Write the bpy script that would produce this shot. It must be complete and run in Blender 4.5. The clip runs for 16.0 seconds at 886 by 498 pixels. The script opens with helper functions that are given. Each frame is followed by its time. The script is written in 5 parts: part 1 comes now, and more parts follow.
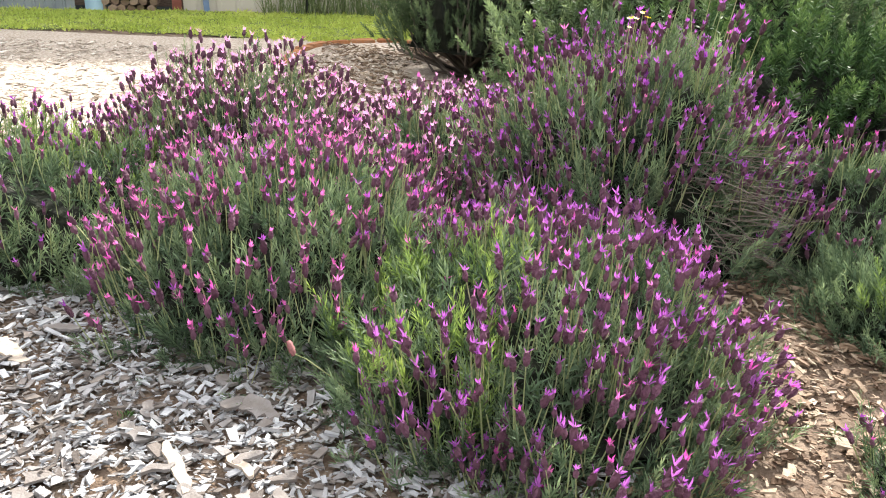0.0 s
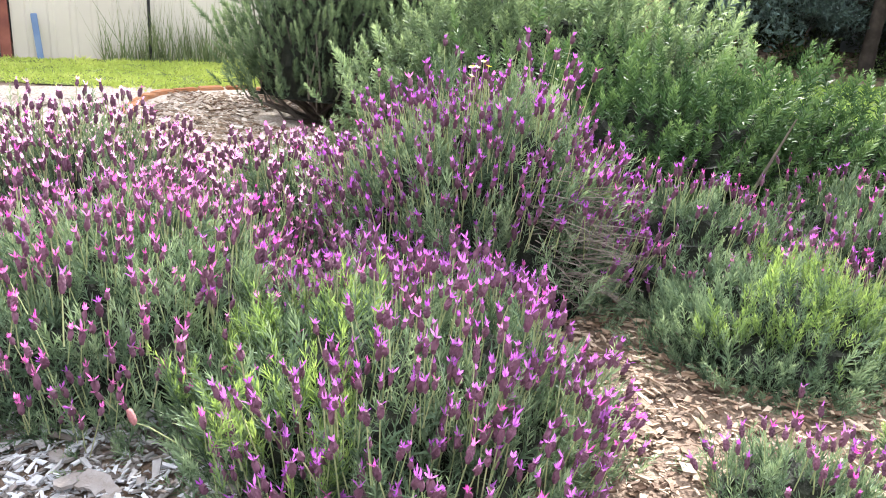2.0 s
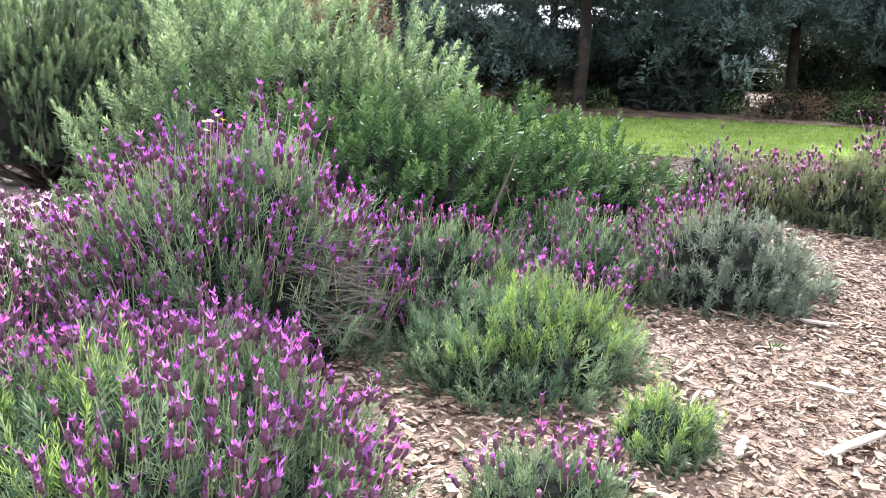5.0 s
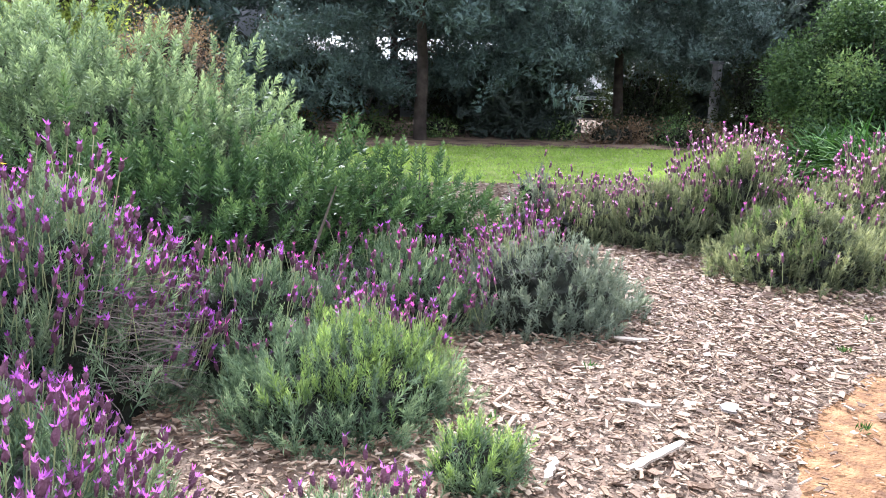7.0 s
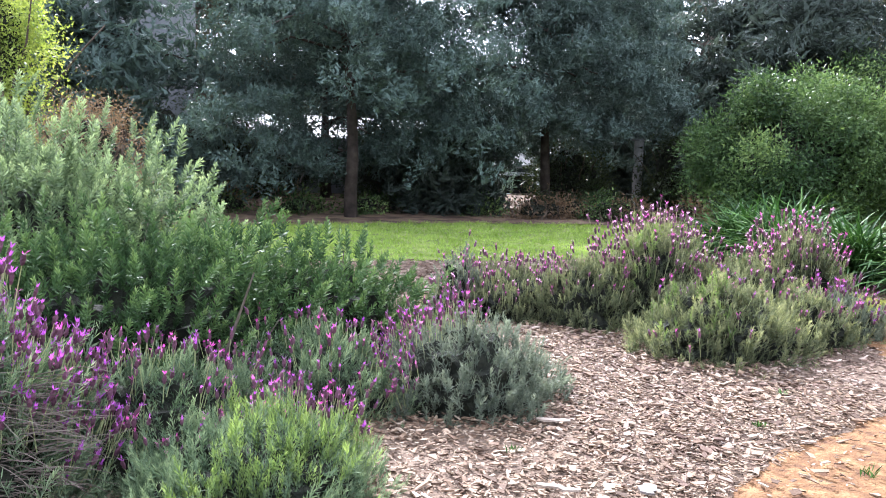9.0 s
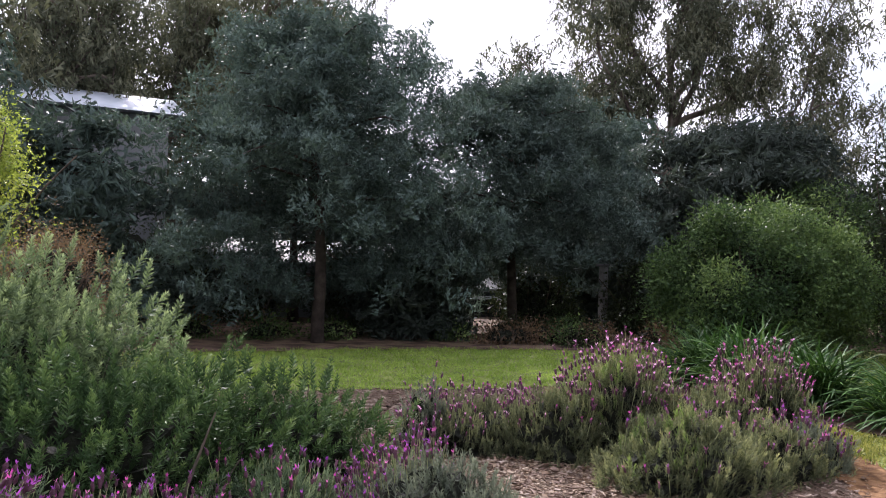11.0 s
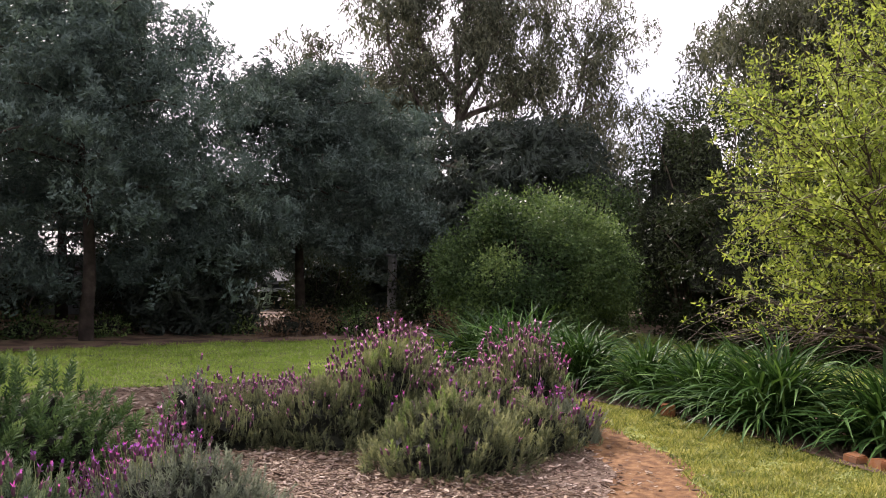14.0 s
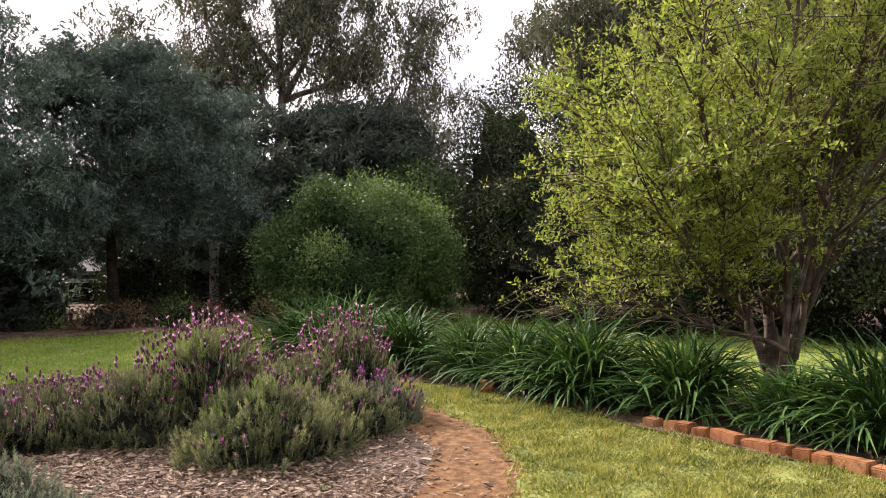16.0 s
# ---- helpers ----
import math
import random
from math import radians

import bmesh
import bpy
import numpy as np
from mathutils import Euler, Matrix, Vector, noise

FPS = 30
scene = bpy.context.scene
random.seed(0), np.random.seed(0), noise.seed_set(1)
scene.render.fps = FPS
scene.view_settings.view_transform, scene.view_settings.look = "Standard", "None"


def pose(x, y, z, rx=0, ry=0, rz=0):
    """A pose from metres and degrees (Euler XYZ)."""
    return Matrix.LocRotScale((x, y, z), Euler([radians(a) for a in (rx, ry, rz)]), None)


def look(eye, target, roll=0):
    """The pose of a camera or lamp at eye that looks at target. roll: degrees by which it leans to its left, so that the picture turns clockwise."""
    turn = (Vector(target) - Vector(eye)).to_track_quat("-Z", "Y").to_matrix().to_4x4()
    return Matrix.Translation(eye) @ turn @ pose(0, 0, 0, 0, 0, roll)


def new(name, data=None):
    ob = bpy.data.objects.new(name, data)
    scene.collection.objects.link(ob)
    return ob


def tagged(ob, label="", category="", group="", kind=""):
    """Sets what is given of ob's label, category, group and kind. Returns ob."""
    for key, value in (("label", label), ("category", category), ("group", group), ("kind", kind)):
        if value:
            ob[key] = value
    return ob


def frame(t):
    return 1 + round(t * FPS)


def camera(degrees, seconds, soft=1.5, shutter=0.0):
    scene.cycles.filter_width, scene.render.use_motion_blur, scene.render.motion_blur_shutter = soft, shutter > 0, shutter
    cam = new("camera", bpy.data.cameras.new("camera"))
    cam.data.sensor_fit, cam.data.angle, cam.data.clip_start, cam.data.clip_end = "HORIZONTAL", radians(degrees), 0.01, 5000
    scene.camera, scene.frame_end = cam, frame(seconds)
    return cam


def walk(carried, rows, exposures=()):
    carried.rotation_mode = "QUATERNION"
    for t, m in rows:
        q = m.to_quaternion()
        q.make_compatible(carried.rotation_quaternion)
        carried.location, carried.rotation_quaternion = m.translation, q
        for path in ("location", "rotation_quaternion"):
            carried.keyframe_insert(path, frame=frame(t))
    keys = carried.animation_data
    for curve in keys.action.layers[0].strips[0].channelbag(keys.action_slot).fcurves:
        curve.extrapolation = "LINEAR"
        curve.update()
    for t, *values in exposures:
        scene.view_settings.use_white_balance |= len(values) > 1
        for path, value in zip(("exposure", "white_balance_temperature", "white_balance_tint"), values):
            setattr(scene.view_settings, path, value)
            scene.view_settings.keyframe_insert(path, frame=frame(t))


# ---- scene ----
cam = camera(56.6, 16.0, 1.0)
PATH = [
    (0, (0.551, 0.058, 0.974), (0.376, 1.905, 0.227), 2.6),
    (0.5, (0.544, 0.07, 0.972), (0.447, 1.927, 0.235), 2.9),
    (1, (0.547, 0.08, 0.977), (0.529, 1.954, 0.278), 3.1),
    (1.5, (0.561, 0.079, 0.982), (0.63, 1.969, 0.33), 3.5),
    (2, (0.575, 0.077, 0.983), (0.726, 1.968, 0.35), 3.5),
    (2.5, (0.585, 0.074, 0.985), (0.797, 1.964, 0.366), 3.1),
    (3, (0.591, 0.073, 0.988), (0.884, 1.957, 0.383), 3.0),
    (3.5, (0.599, 0.074, 0.995), (0.994, 1.951, 0.426), 3.2),
    (3.7, (0.597, 0.072, 0.998), (1.033, 1.945, 0.448), 3.3),
    (5.8, (0.62, 0.015, 1.002), (1.471, 1.759, 0.52), 1.5),
    (6, (0.643, 0.017, 1.003), (1.527, 1.748, 0.53), 1.5),
    (6.5, (0.698, 0.004, 1.014), (1.66, 1.698, 0.563), 1.8),
    (7, (0.734, -0.006, 1.02), (1.754, 1.661, 0.595), 1.8),
    (7.5, (0.759, -0.024, 1.025), (1.835, 1.617, 0.641), 1.8),
    (8, (0.768, -0.041, 1.034), (1.898, 1.574, 0.693), 1.8),
    (8.5, (0.782, -0.046, 1.048), (1.942, 1.557, 0.753), 1.7),
    (9, (0.785, -0.039, 1.062), (1.946, 1.57, 0.817), 1.6),
    (9.2, (0.786, -0.034, 1.068), (1.948, 1.578, 0.845), 1.5),
    (11.3, (0.778, -0.073, 1.127), (2.02, 1.492, 1.204), 2.1),
    (11.5, (0.777, -0.085, 1.127), (2.045, 1.459, 1.207), 2.0),
    (12, (0.798, -0.097, 1.129), (2.127, 1.395, 1.212), 1.8),
    (12.5, (0.823, -0.107, 1.124), (2.202, 1.339, 1.216), 1.4),
    (13, (0.856, -0.123, 1.122), (2.289, 1.269, 1.217), 1.1),
    (13.5, (0.896, -0.141, 1.111), (2.398, 1.179, 1.185), 1.2),
    (14, (0.925, -0.167, 1.103), (2.495, 1.071, 1.146), 1.1),
    (14.5, (0.939, -0.183, 1.092), (2.567, 0.98, 1.109), 0.8),
    (15, (0.945, -0.193, 1.098), (2.614, 0.91, 1.096), 0.4),
    (15.5, (0.955, -0.203, 1.098), (2.678, 0.812, 1.094), 0.1),
    (16, (0.982, -0.219, 1.1), (2.772, 0.673, 1.108), -0.1),
]
EXPOSURES = [(0.0, 1.52, 6500, 8), (0.5, 1.76, 6400, 8), (1.5, 2.08, 6200, 10), (3.0, 2.28, 5900, 13), (3.5, 2.26, 5850, 13), (6.0, 1.98, 5650, 14), (9.2, 1.98, 5600, 16), (10.2, 1.2, 5750, 18),
             (11.3, 0.70, 6150, 24), (12.5, 0.72, 6300, 27), (14.0, 0.74, 6600, 25), (16.0, 0.78, 6850, 22)]
walk(cam, [(t, look(eye, target, roll)) for t, eye, target, roll in PATH], EXPOSURES)


# ---- world and sun ----
SUN_AZIMUTH, SUN_HEIGHT = radians(18.0), radians(36.0)  # azimuth from +y towards +x

world = bpy.data.worlds.new("sky")
scene.world = world
world.use_nodes = True
wn, wl = world.node_tree.nodes, world.node_tree.links
wn.clear()
sky = wn.new("ShaderNodeTexSky")
sky.sky_type, sky.sun_disc = "NISHITA", False
sky.sun_elevation, sky.sun_rotation = SUN_HEIGHT, SUN_AZIMUTH
sky.air_density, sky.dust_density = 1.0, 2.0
sky_coord = wn.new("ShaderNodeTexCoord")
cloud_noise = wn.new("ShaderNodeTexNoise")
cloud_noise.inputs["Scale"].default_value = 3.2
cloud_noise.inputs["Detail"].default_value = 8.0
cloud_noise.inputs["Roughness"].default_value = 0.55
cloud_ramp = wn.new("ShaderNodeValToRGB")
cloud_ramp.color_ramp.elements[0].position = 0.33
cloud_ramp.color_ramp.elements[1].position = 0.47
cloud_ramp.color_ramp.elements[0].color = (0.35, 0.35, 0.35, 1.0)
cloud_mix = wn.new("ShaderNodeMix")
cloud_mix.data_type = "RGBA"
cloud_mix.inputs[7].default_value = (11.5, 11.5, 11.8, 1.0)
background = wn.new("ShaderNodeBackground")
background.inputs["Strength"].default_value = 0.085
world_out = wn.new("ShaderNodeOutputWorld")
wl.new(sky_coord.outputs["Generated"], cloud_noise.inputs["Vector"])
wl.new(cloud_noise.outputs["Fac"], cloud_ramp.inputs["Fac"])
wl.new(cloud_ramp.outputs["Color"], cloud_mix.inputs[0])
wl.new(sky.outputs["Color"], cloud_mix.inputs[6])
wl.new(cloud_mix.outputs[2], background.inputs["Color"])
wl.new(background.outputs["Background"], world_out.inputs["Surface"])

sun_data = bpy.data.lights.new("sun", "SUN")
sun_data.energy, sun_data.angle, sun_data.color = 5.0, radians(3.0), (1.0, 0.94, 0.86)
sun = new("sun", sun_data)
sun_way = Vector((math.sin(SUN_AZIMUTH) * math.cos(SUN_HEIGHT), math.cos(SUN_AZIMUTH) * math.cos(SUN_HEIGHT), math.sin(SUN_HEIGHT)))
sun.matrix_world = look(sun_way * 60, (0, 0, 0))


# ---- materials ----
def surface(name, colours, rough=0.8, scale=8.0, bump=0.0, bump_scale=60.0, translucent=0.0, per="island", spread=1.0, metal=0.0, specular=0.3, patches=0.35, glow=(1.2, 1.2, 0.8)):
    """A node material: a ramp of colours driven by a random value for each piece and by noise, with fine relief."""
    m = bpy.data.materials.new(name)
    m.use_nodes = True
    n, l = m.node_tree.nodes, m.node_tree.links
    shader = n["Principled BSDF"]
    shader.inputs["Roughness"].default_value = rough
    shader.inputs["Metallic"].default_value = metal
    shader.inputs["Specular IOR Level"].default_value = specular
    coord = n.new("ShaderNodeTexCoord")
    large = n.new("ShaderNodeTexNoise")
    large.inputs["Scale"].default_value = scale
    large.inputs["Detail"].default_value = 6.0
    l.new(coord.outputs["Object"], large.inputs["Vector"])
    ramp = n.new("ShaderNodeValToRGB")
    els = ramp.color_ramp.elements
    while len(els) < len(colours):
        els.new(0.5)
    for i, c in enumerate(colours):
        els[i].position = i / max(1, len(colours) - 1)
        els[i].color = (*c, 1.0)
    stretch = n.new("ShaderNodeMapRange")
    stretch.inputs["From Min"].default_value, stretch.inputs["From Max"].default_value = 0.3, 0.7
    l.new(large.outputs["Fac"], stretch.inputs["Value"])
    if per == "noise":
        l.new(stretch.outputs["Result"], ramp.inputs["Fac"])
    else:
        if per == "tone":
            tone = n.new("ShaderNodeAttribute")
            tone.attribute_name = "tone"
            grain = n.new("ShaderNodeMix")
            grain.inputs[0].default_value = 0.28
            l.new(tone.outputs["Fac"], grain.inputs[2])
            l.new(n.new("ShaderNodeNewGeometry").outputs["Random Per Island"], grain.inputs[3])
            chance = grain.outputs[0]
        elif per == "island":
            chance = n.new("ShaderNodeNewGeometry").outputs["Random Per Island"]
        else:
            chance = n.new("ShaderNodeObjectInfo").outputs["Random"]
        mixed = n.new("ShaderNodeMix")
        mixed.inputs[0].default_value = patches
        l.new(chance, mixed.inputs[2])
        l.new(stretch.outputs["Result"], mixed.inputs[3])
        l.new(mixed.outputs[0], ramp.inputs["Fac"])
    l.new(ramp.outputs["Color"], shader.inputs["Base Color"])
    if bump:
        fine = n.new("ShaderNodeTexNoise")
        fine.inputs["Scale"].default_value = bump_scale
        fine.inputs["Detail"].default_value = 5.0
        l.new(coord.outputs["Object"], fine.inputs["Vector"])
        relief = n.new("ShaderNodeBump")
        relief.inputs["Strength"].default_value = bump
        relief.inputs["Distance"].default_value = 0.01
        l.new(fine.outputs["Fac"], relief.inputs["Height"])
        l.new(relief.outputs["Normal"], shader.inputs["Normal"])
    if translucent:
        thin = n.new("ShaderNodeBsdfTranslucent")
        blend = n.new("ShaderNodeMixShader")
        blend.inputs["Fac"].default_value = translucent
        bright = n.new("ShaderNodeMix")
        bright.data_type, bright.blend_type = "RGBA", "MULTIPLY"
        bright.inputs[0].default_value = 1.0
        bright.inputs[7].default_value = (*glow, 1.0)
        l.new(ramp.outputs["Color"], bright.inputs[6])
        l.new(bright.outputs[2], thin.inputs["Color"])
        l.new(shader.outputs["BSDF"], blend.inputs[1])
        l.new(thin.outputs["BSDF"], blend.inputs[2])
        l.new(blend.outputs["Shader"], n["Material Output"].inputs["Surface"])
    return m


M_EARTH = surface("bark_litter_soil", [(0.075, 0.05, 0.036), (0.14, 0.098, 0.07), (0.22, 0.165, 0.122)], 0.95, 14.0, 0.8, 90.0, per="noise")
M_SOIL = surface("dark_garden_soil", [(0.05, 0.032, 0.022), (0.10, 0.062, 0.04), (0.17, 0.11, 0.075)], 0.95, 18.0, 0.8, 110.0, per="noise")
M_LITTER = surface("leaf_litter", [(0.04, 0.026, 0.018), (0.09, 0.058, 0.04), (0.17, 0.115, 0.08), (0.12, 0.115, 0.05)], 0.95, 3.0, 0.8, 60.0, per="noise")
M_DIRT = surface("orange_clay", [(0.082, 0.038, 0.018), (0.165, 0.085, 0.036), (0.27, 0.152, 0.07)], 0.95, 16.0, 1.0, 90.0, per="noise")
M_TURF = surface("turf", [(0.085, 0.115, 0.03), (0.165, 0.20, 0.05), (0.26, 0.29, 0.085)], 0.9, 3.5, 0.6, 120.0, per="noise")
M_BLADE = surface("grass_blade", [(0.13, 0.21, 0.05), (0.25, 0.37, 0.085), (0.38, 0.49, 0.14)], 0.6, 1.6, translucent=0.5, patches=0.5, glow=(1.5, 1.45, 0.8))
# brighter copy of the lawn blade, sunlight near the shed in its colour
M_BLADE_SUN = surface("sunlit_mown_blade", [(0.24, 0.31, 0.07), (0.42, 0.50, 0.13), (0.58, 0.62, 0.22)], 0.6, 1.6, translucent=0.5, patches=0.5, glow=(1.4, 1.35, 0.9))
M_BLADE_DRY = surface("short_clover_grass", [(0.055, 0.085, 0.022), (0.17, 0.20, 0.05), (0.34, 0.34, 0.095), (0.52, 0.48, 0.19)], 0.6, 5.0, translucent=0.3, patches=0.4)
M_CHIP = surface("weathered_wood_chip", [(0.0528, 0.0317, 0.0202), (0.132, 0.081, 0.051), (0.211, 0.141, 0.0924), (0.299, 0.224, 0.158), (0.414, 0.343, 0.264)], 0.8, 30.0, 0.35, 200.0, patches=0.15)
M_CHIP_RED = surface("reddish_wood_chip", [(0.044, 0.0264, 0.0194), (0.114, 0.0704, 0.051), (0.194, 0.132, 0.101), (0.282, 0.211, 0.167), (0.405, 0.343, 0.29)], 0.8, 30.0, 0.35, 200.0, patches=0.15)
M_CHIP_PALE = surface("bleached_wood_chip", [(0.14, 0.115, 0.09), (0.34, 0.28, 0.225), (0.47, 0.40, 0.335), (0.57, 0.51, 0.445), (0.66, 0.61, 0.55)], 0.75, 30.0, 0.35, 200.0, patches=0.15)
M_CHIP_GREY = surface("silvered_wood_chip", [(0.055, 0.042, 0.035), (0.155, 0.132, 0.118), (0.26, 0.25, 0.248), (0.35, 0.355, 0.372), (0.50, 0.505, 0.515)], 0.7, 30.0, 0.35, 200.0, patches=0.15)
# dark end for shaded shoot bases, pale end for young, sunlit tips
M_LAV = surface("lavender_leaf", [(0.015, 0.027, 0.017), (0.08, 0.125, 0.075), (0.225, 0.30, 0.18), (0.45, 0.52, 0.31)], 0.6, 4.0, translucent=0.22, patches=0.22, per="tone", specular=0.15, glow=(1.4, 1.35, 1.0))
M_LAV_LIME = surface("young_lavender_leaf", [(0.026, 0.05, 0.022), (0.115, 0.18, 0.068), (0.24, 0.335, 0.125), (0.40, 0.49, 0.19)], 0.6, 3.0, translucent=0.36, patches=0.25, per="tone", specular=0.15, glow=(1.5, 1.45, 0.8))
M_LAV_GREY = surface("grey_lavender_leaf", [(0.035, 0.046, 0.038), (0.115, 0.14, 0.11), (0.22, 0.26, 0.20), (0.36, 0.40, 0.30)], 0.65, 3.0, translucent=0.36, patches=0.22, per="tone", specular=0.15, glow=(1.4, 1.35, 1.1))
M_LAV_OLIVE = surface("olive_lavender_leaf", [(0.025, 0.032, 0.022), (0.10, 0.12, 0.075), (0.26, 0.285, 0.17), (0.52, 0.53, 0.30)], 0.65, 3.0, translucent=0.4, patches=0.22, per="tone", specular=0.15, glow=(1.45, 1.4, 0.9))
M_PALEBED = surface("bleached_chip_bed", [(0.23, 0.18, 0.14), (0.43, 0.36, 0.295), (0.56, 0.49, 0.42)], 0.9, 55.0, 0.8, 120.0, per="noise")
M_STALK = surface("flower_stalk", [(0.20, 0.25, 0.11), (0.30, 0.34, 0.17), (0.38, 0.36, 0.23)], 0.6, translucent=0.2)
M_TALLGRASS = surface("uncut_grass_blade", [(0.07, 0.10, 0.04), (0.14, 0.18, 0.08), (0.24, 0.26, 0.14)], 0.6, 4.0, translucent=0.3)
M_SPIKE = surface("lavender_spike", [(0.065, 0.027, 0.045), (0.12, 0.05, 0.082), (0.20, 0.092, 0.14)], 0.7, 40.0, 0.5, 500.0, per="object")
M_BRACT_PINK = surface("magenta_bract", [(0.40, 0.05, 0.29), (0.56, 0.10, 0.38), (0.72, 0.23, 0.52)], 0.5, 4.0, translucent=0.5, patches=0.3, per="object", glow=(1.15, 1.05, 1.15))
M_BRACT_VIOLET = surface("violet_bract", [(0.23, 0.045, 0.31), (0.36, 0.09, 0.42), (0.52, 0.19, 0.56)], 0.5, 4.0, translucent=0.45, patches=0.3, per="object", glow=(1.15, 1.05, 1.15))
M_BRACT_PALE = surface("faded_pink_bract", [(0.60, 0.24, 0.50), (0.73, 0.36, 0.61), (0.83, 0.52, 0.73)], 0.5, 4.0, translucent=0.55, patches=0.3, per="object", glow=(1.2, 1.15, 1.2))
M_TWIG = surface("dead_grey_twig", [(0.06, 0.048, 0.04), (0.13, 0.108, 0.09), (0.24, 0.205, 0.175)], 0.9, 20.0)
# near-black, so gaps between shoots show shade by colour
M_CORE = surface("inner_shade_black", [(0.004, 0.005, 0.003), (0.009, 0.011, 0.006), (0.018, 0.02, 0.011)], 0.95, 25.0, 0.9, 90.0, per="noise")
# rosemary ramps likewise hold shaded bases and young, lit tips in colour
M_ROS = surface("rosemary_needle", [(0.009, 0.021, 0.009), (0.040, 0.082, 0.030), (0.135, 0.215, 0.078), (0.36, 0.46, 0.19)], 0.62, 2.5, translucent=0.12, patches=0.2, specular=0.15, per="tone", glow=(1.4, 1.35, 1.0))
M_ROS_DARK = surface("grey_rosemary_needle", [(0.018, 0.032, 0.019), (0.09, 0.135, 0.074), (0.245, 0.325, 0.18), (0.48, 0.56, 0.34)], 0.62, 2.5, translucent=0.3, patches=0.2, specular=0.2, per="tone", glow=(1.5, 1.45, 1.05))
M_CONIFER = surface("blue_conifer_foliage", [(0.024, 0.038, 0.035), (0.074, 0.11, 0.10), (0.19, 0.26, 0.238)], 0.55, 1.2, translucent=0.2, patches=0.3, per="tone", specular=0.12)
# darker copy of the blue foliage, shade put into its colour
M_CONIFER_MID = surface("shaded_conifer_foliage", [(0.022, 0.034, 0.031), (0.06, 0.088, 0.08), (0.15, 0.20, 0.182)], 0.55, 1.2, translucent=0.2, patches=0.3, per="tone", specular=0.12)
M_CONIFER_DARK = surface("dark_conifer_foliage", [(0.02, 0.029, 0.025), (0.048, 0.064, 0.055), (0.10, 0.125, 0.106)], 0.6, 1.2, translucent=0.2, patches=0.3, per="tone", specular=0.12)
M_GUM = surface("gum_leaf", [(0.036, 0.044, 0.03), (0.09, 0.10, 0.066), (0.19, 0.195, 0.13)], 0.5, 0.8, translucent=0.2, patches=0.3, per="tone", specular=0.12)
M_SPRING = surface("spring_leaf", [(0.115, 0.17, 0.035), (0.235, 0.30, 0.065), (0.40, 0.44, 0.12)], 0.5, 1.5, translucent=0.5, patches=0.4)
M_ROUND = surface("shrub_leaf", [(0.009, 0.022, 0.012), (0.036, 0.068, 0.029), (0.115, 0.18, 0.066), (0.32, 0.42, 0.145)], 0.45, 1.2, translucent=0.25, patches=0.22, per="tone", specular=0.12)
M_HEDGE = surface("dark_shrub_leaf", [(0.016, 0.024, 0.012), (0.034, 0.047, 0.022), (0.065, 0.086, 0.038)], 0.5, 2.0, translucent=0.2, patches=0.3, per="tone", specular=0.12)
M_STRAP = surface("strap_leaf", [(0.014, 0.04, 0.012), (0.034, 0.085, 0.022), (0.07, 0.15, 0.04), (0.15, 0.26, 0.075)], 0.5, 3.0, translucent=0.15, patches=0.2, specular=0.15)
M_DRYLEAF = surface("dry_brown_leaf", [(0.07, 0.045, 0.03), (0.15, 0.10, 0.065), (0.26, 0.19, 0.13)], 0.7, 3.0, translucent=0.3, patches=0.3, per="tone")
M_DRYSTRAP = surface("withered_strap_leaf", [(0.12, 0.07, 0.04), (0.22, 0.14, 0.075), (0.32, 0.23, 0.13)], 0.8, 9.0)
M_BARK = surface("dark_bark", [(0.018, 0.014, 0.012), (0.04, 0.031, 0.026), (0.075, 0.06, 0.05)], 0.95, 7.0, 0.9, 30.0, per="noise")
M_BARK_PALE = surface("smooth_brown_bark", [(0.03, 0.022, 0.016), (0.07, 0.052, 0.038), (0.16, 0.125, 0.095)], 0.8, 9.0, 0.6, 40.0, per="noise")
M_BARK_GUM = surface("gum_bark", [(0.045, 0.036, 0.029), (0.09, 0.072, 0.058), (0.20, 0.165, 0.135)], 0.8, 2.0, 0.4, 14.0, per="noise")
M_BRICK = surface("red_clay_brick", [(0.13, 0.052, 0.026), (0.27, 0.105, 0.042), (0.38, 0.17, 0.075), (0.32, 0.20, 0.13)], 0.9, 25.0, 0.6, 130.0, per="object", patches=0.5)
M_CREAM = surface("cream_painted_steel", [(0.42, 0.385, 0.325), (0.47, 0.435, 0.37), (0.52, 0.48, 0.42)], 0.45, 0.7, per="noise")
M_GREYIRON = surface("grey_corrugated_iron", [(0.20, 0.23, 0.26), (0.30, 0.33, 0.36), (0.38, 0.41, 0.43)], 0.45, 1.6, per="noise", metal=0.4)
M_BLUE = surface("faded_blue_paint", [(0.20, 0.33, 0.47), (0.28, 0.42, 0.57), (0.36, 0.50, 0.62)], 0.6, 3.0, per="noise")
M_STAKE = surface("dull_blue_paint", [(0.08, 0.13, 0.24), (0.12, 0.18, 0.31), (0.18, 0.25, 0.38)], 0.6, 3.0, per="noise")
M_DULLRED = surface("faded_flower_spike", [(0.16, 0.06, 0.06), (0.30, 0.13, 0.13)], 0.8, 200.0, per="noise")
M_REDPOST = surface("red_oxide_paint", [(0.11, 0.035, 0.028), (0.17, 0.055, 0.04), (0.23, 0.085, 0.06)], 0.7, 6.0, per="noise")
M_SHADE = surface("open_bay_shade", [(0.018, 0.022, 0.022), (0.035, 0.042, 0.04), (0.06, 0.07, 0.065)], 0.9, 2.0, per="noise")
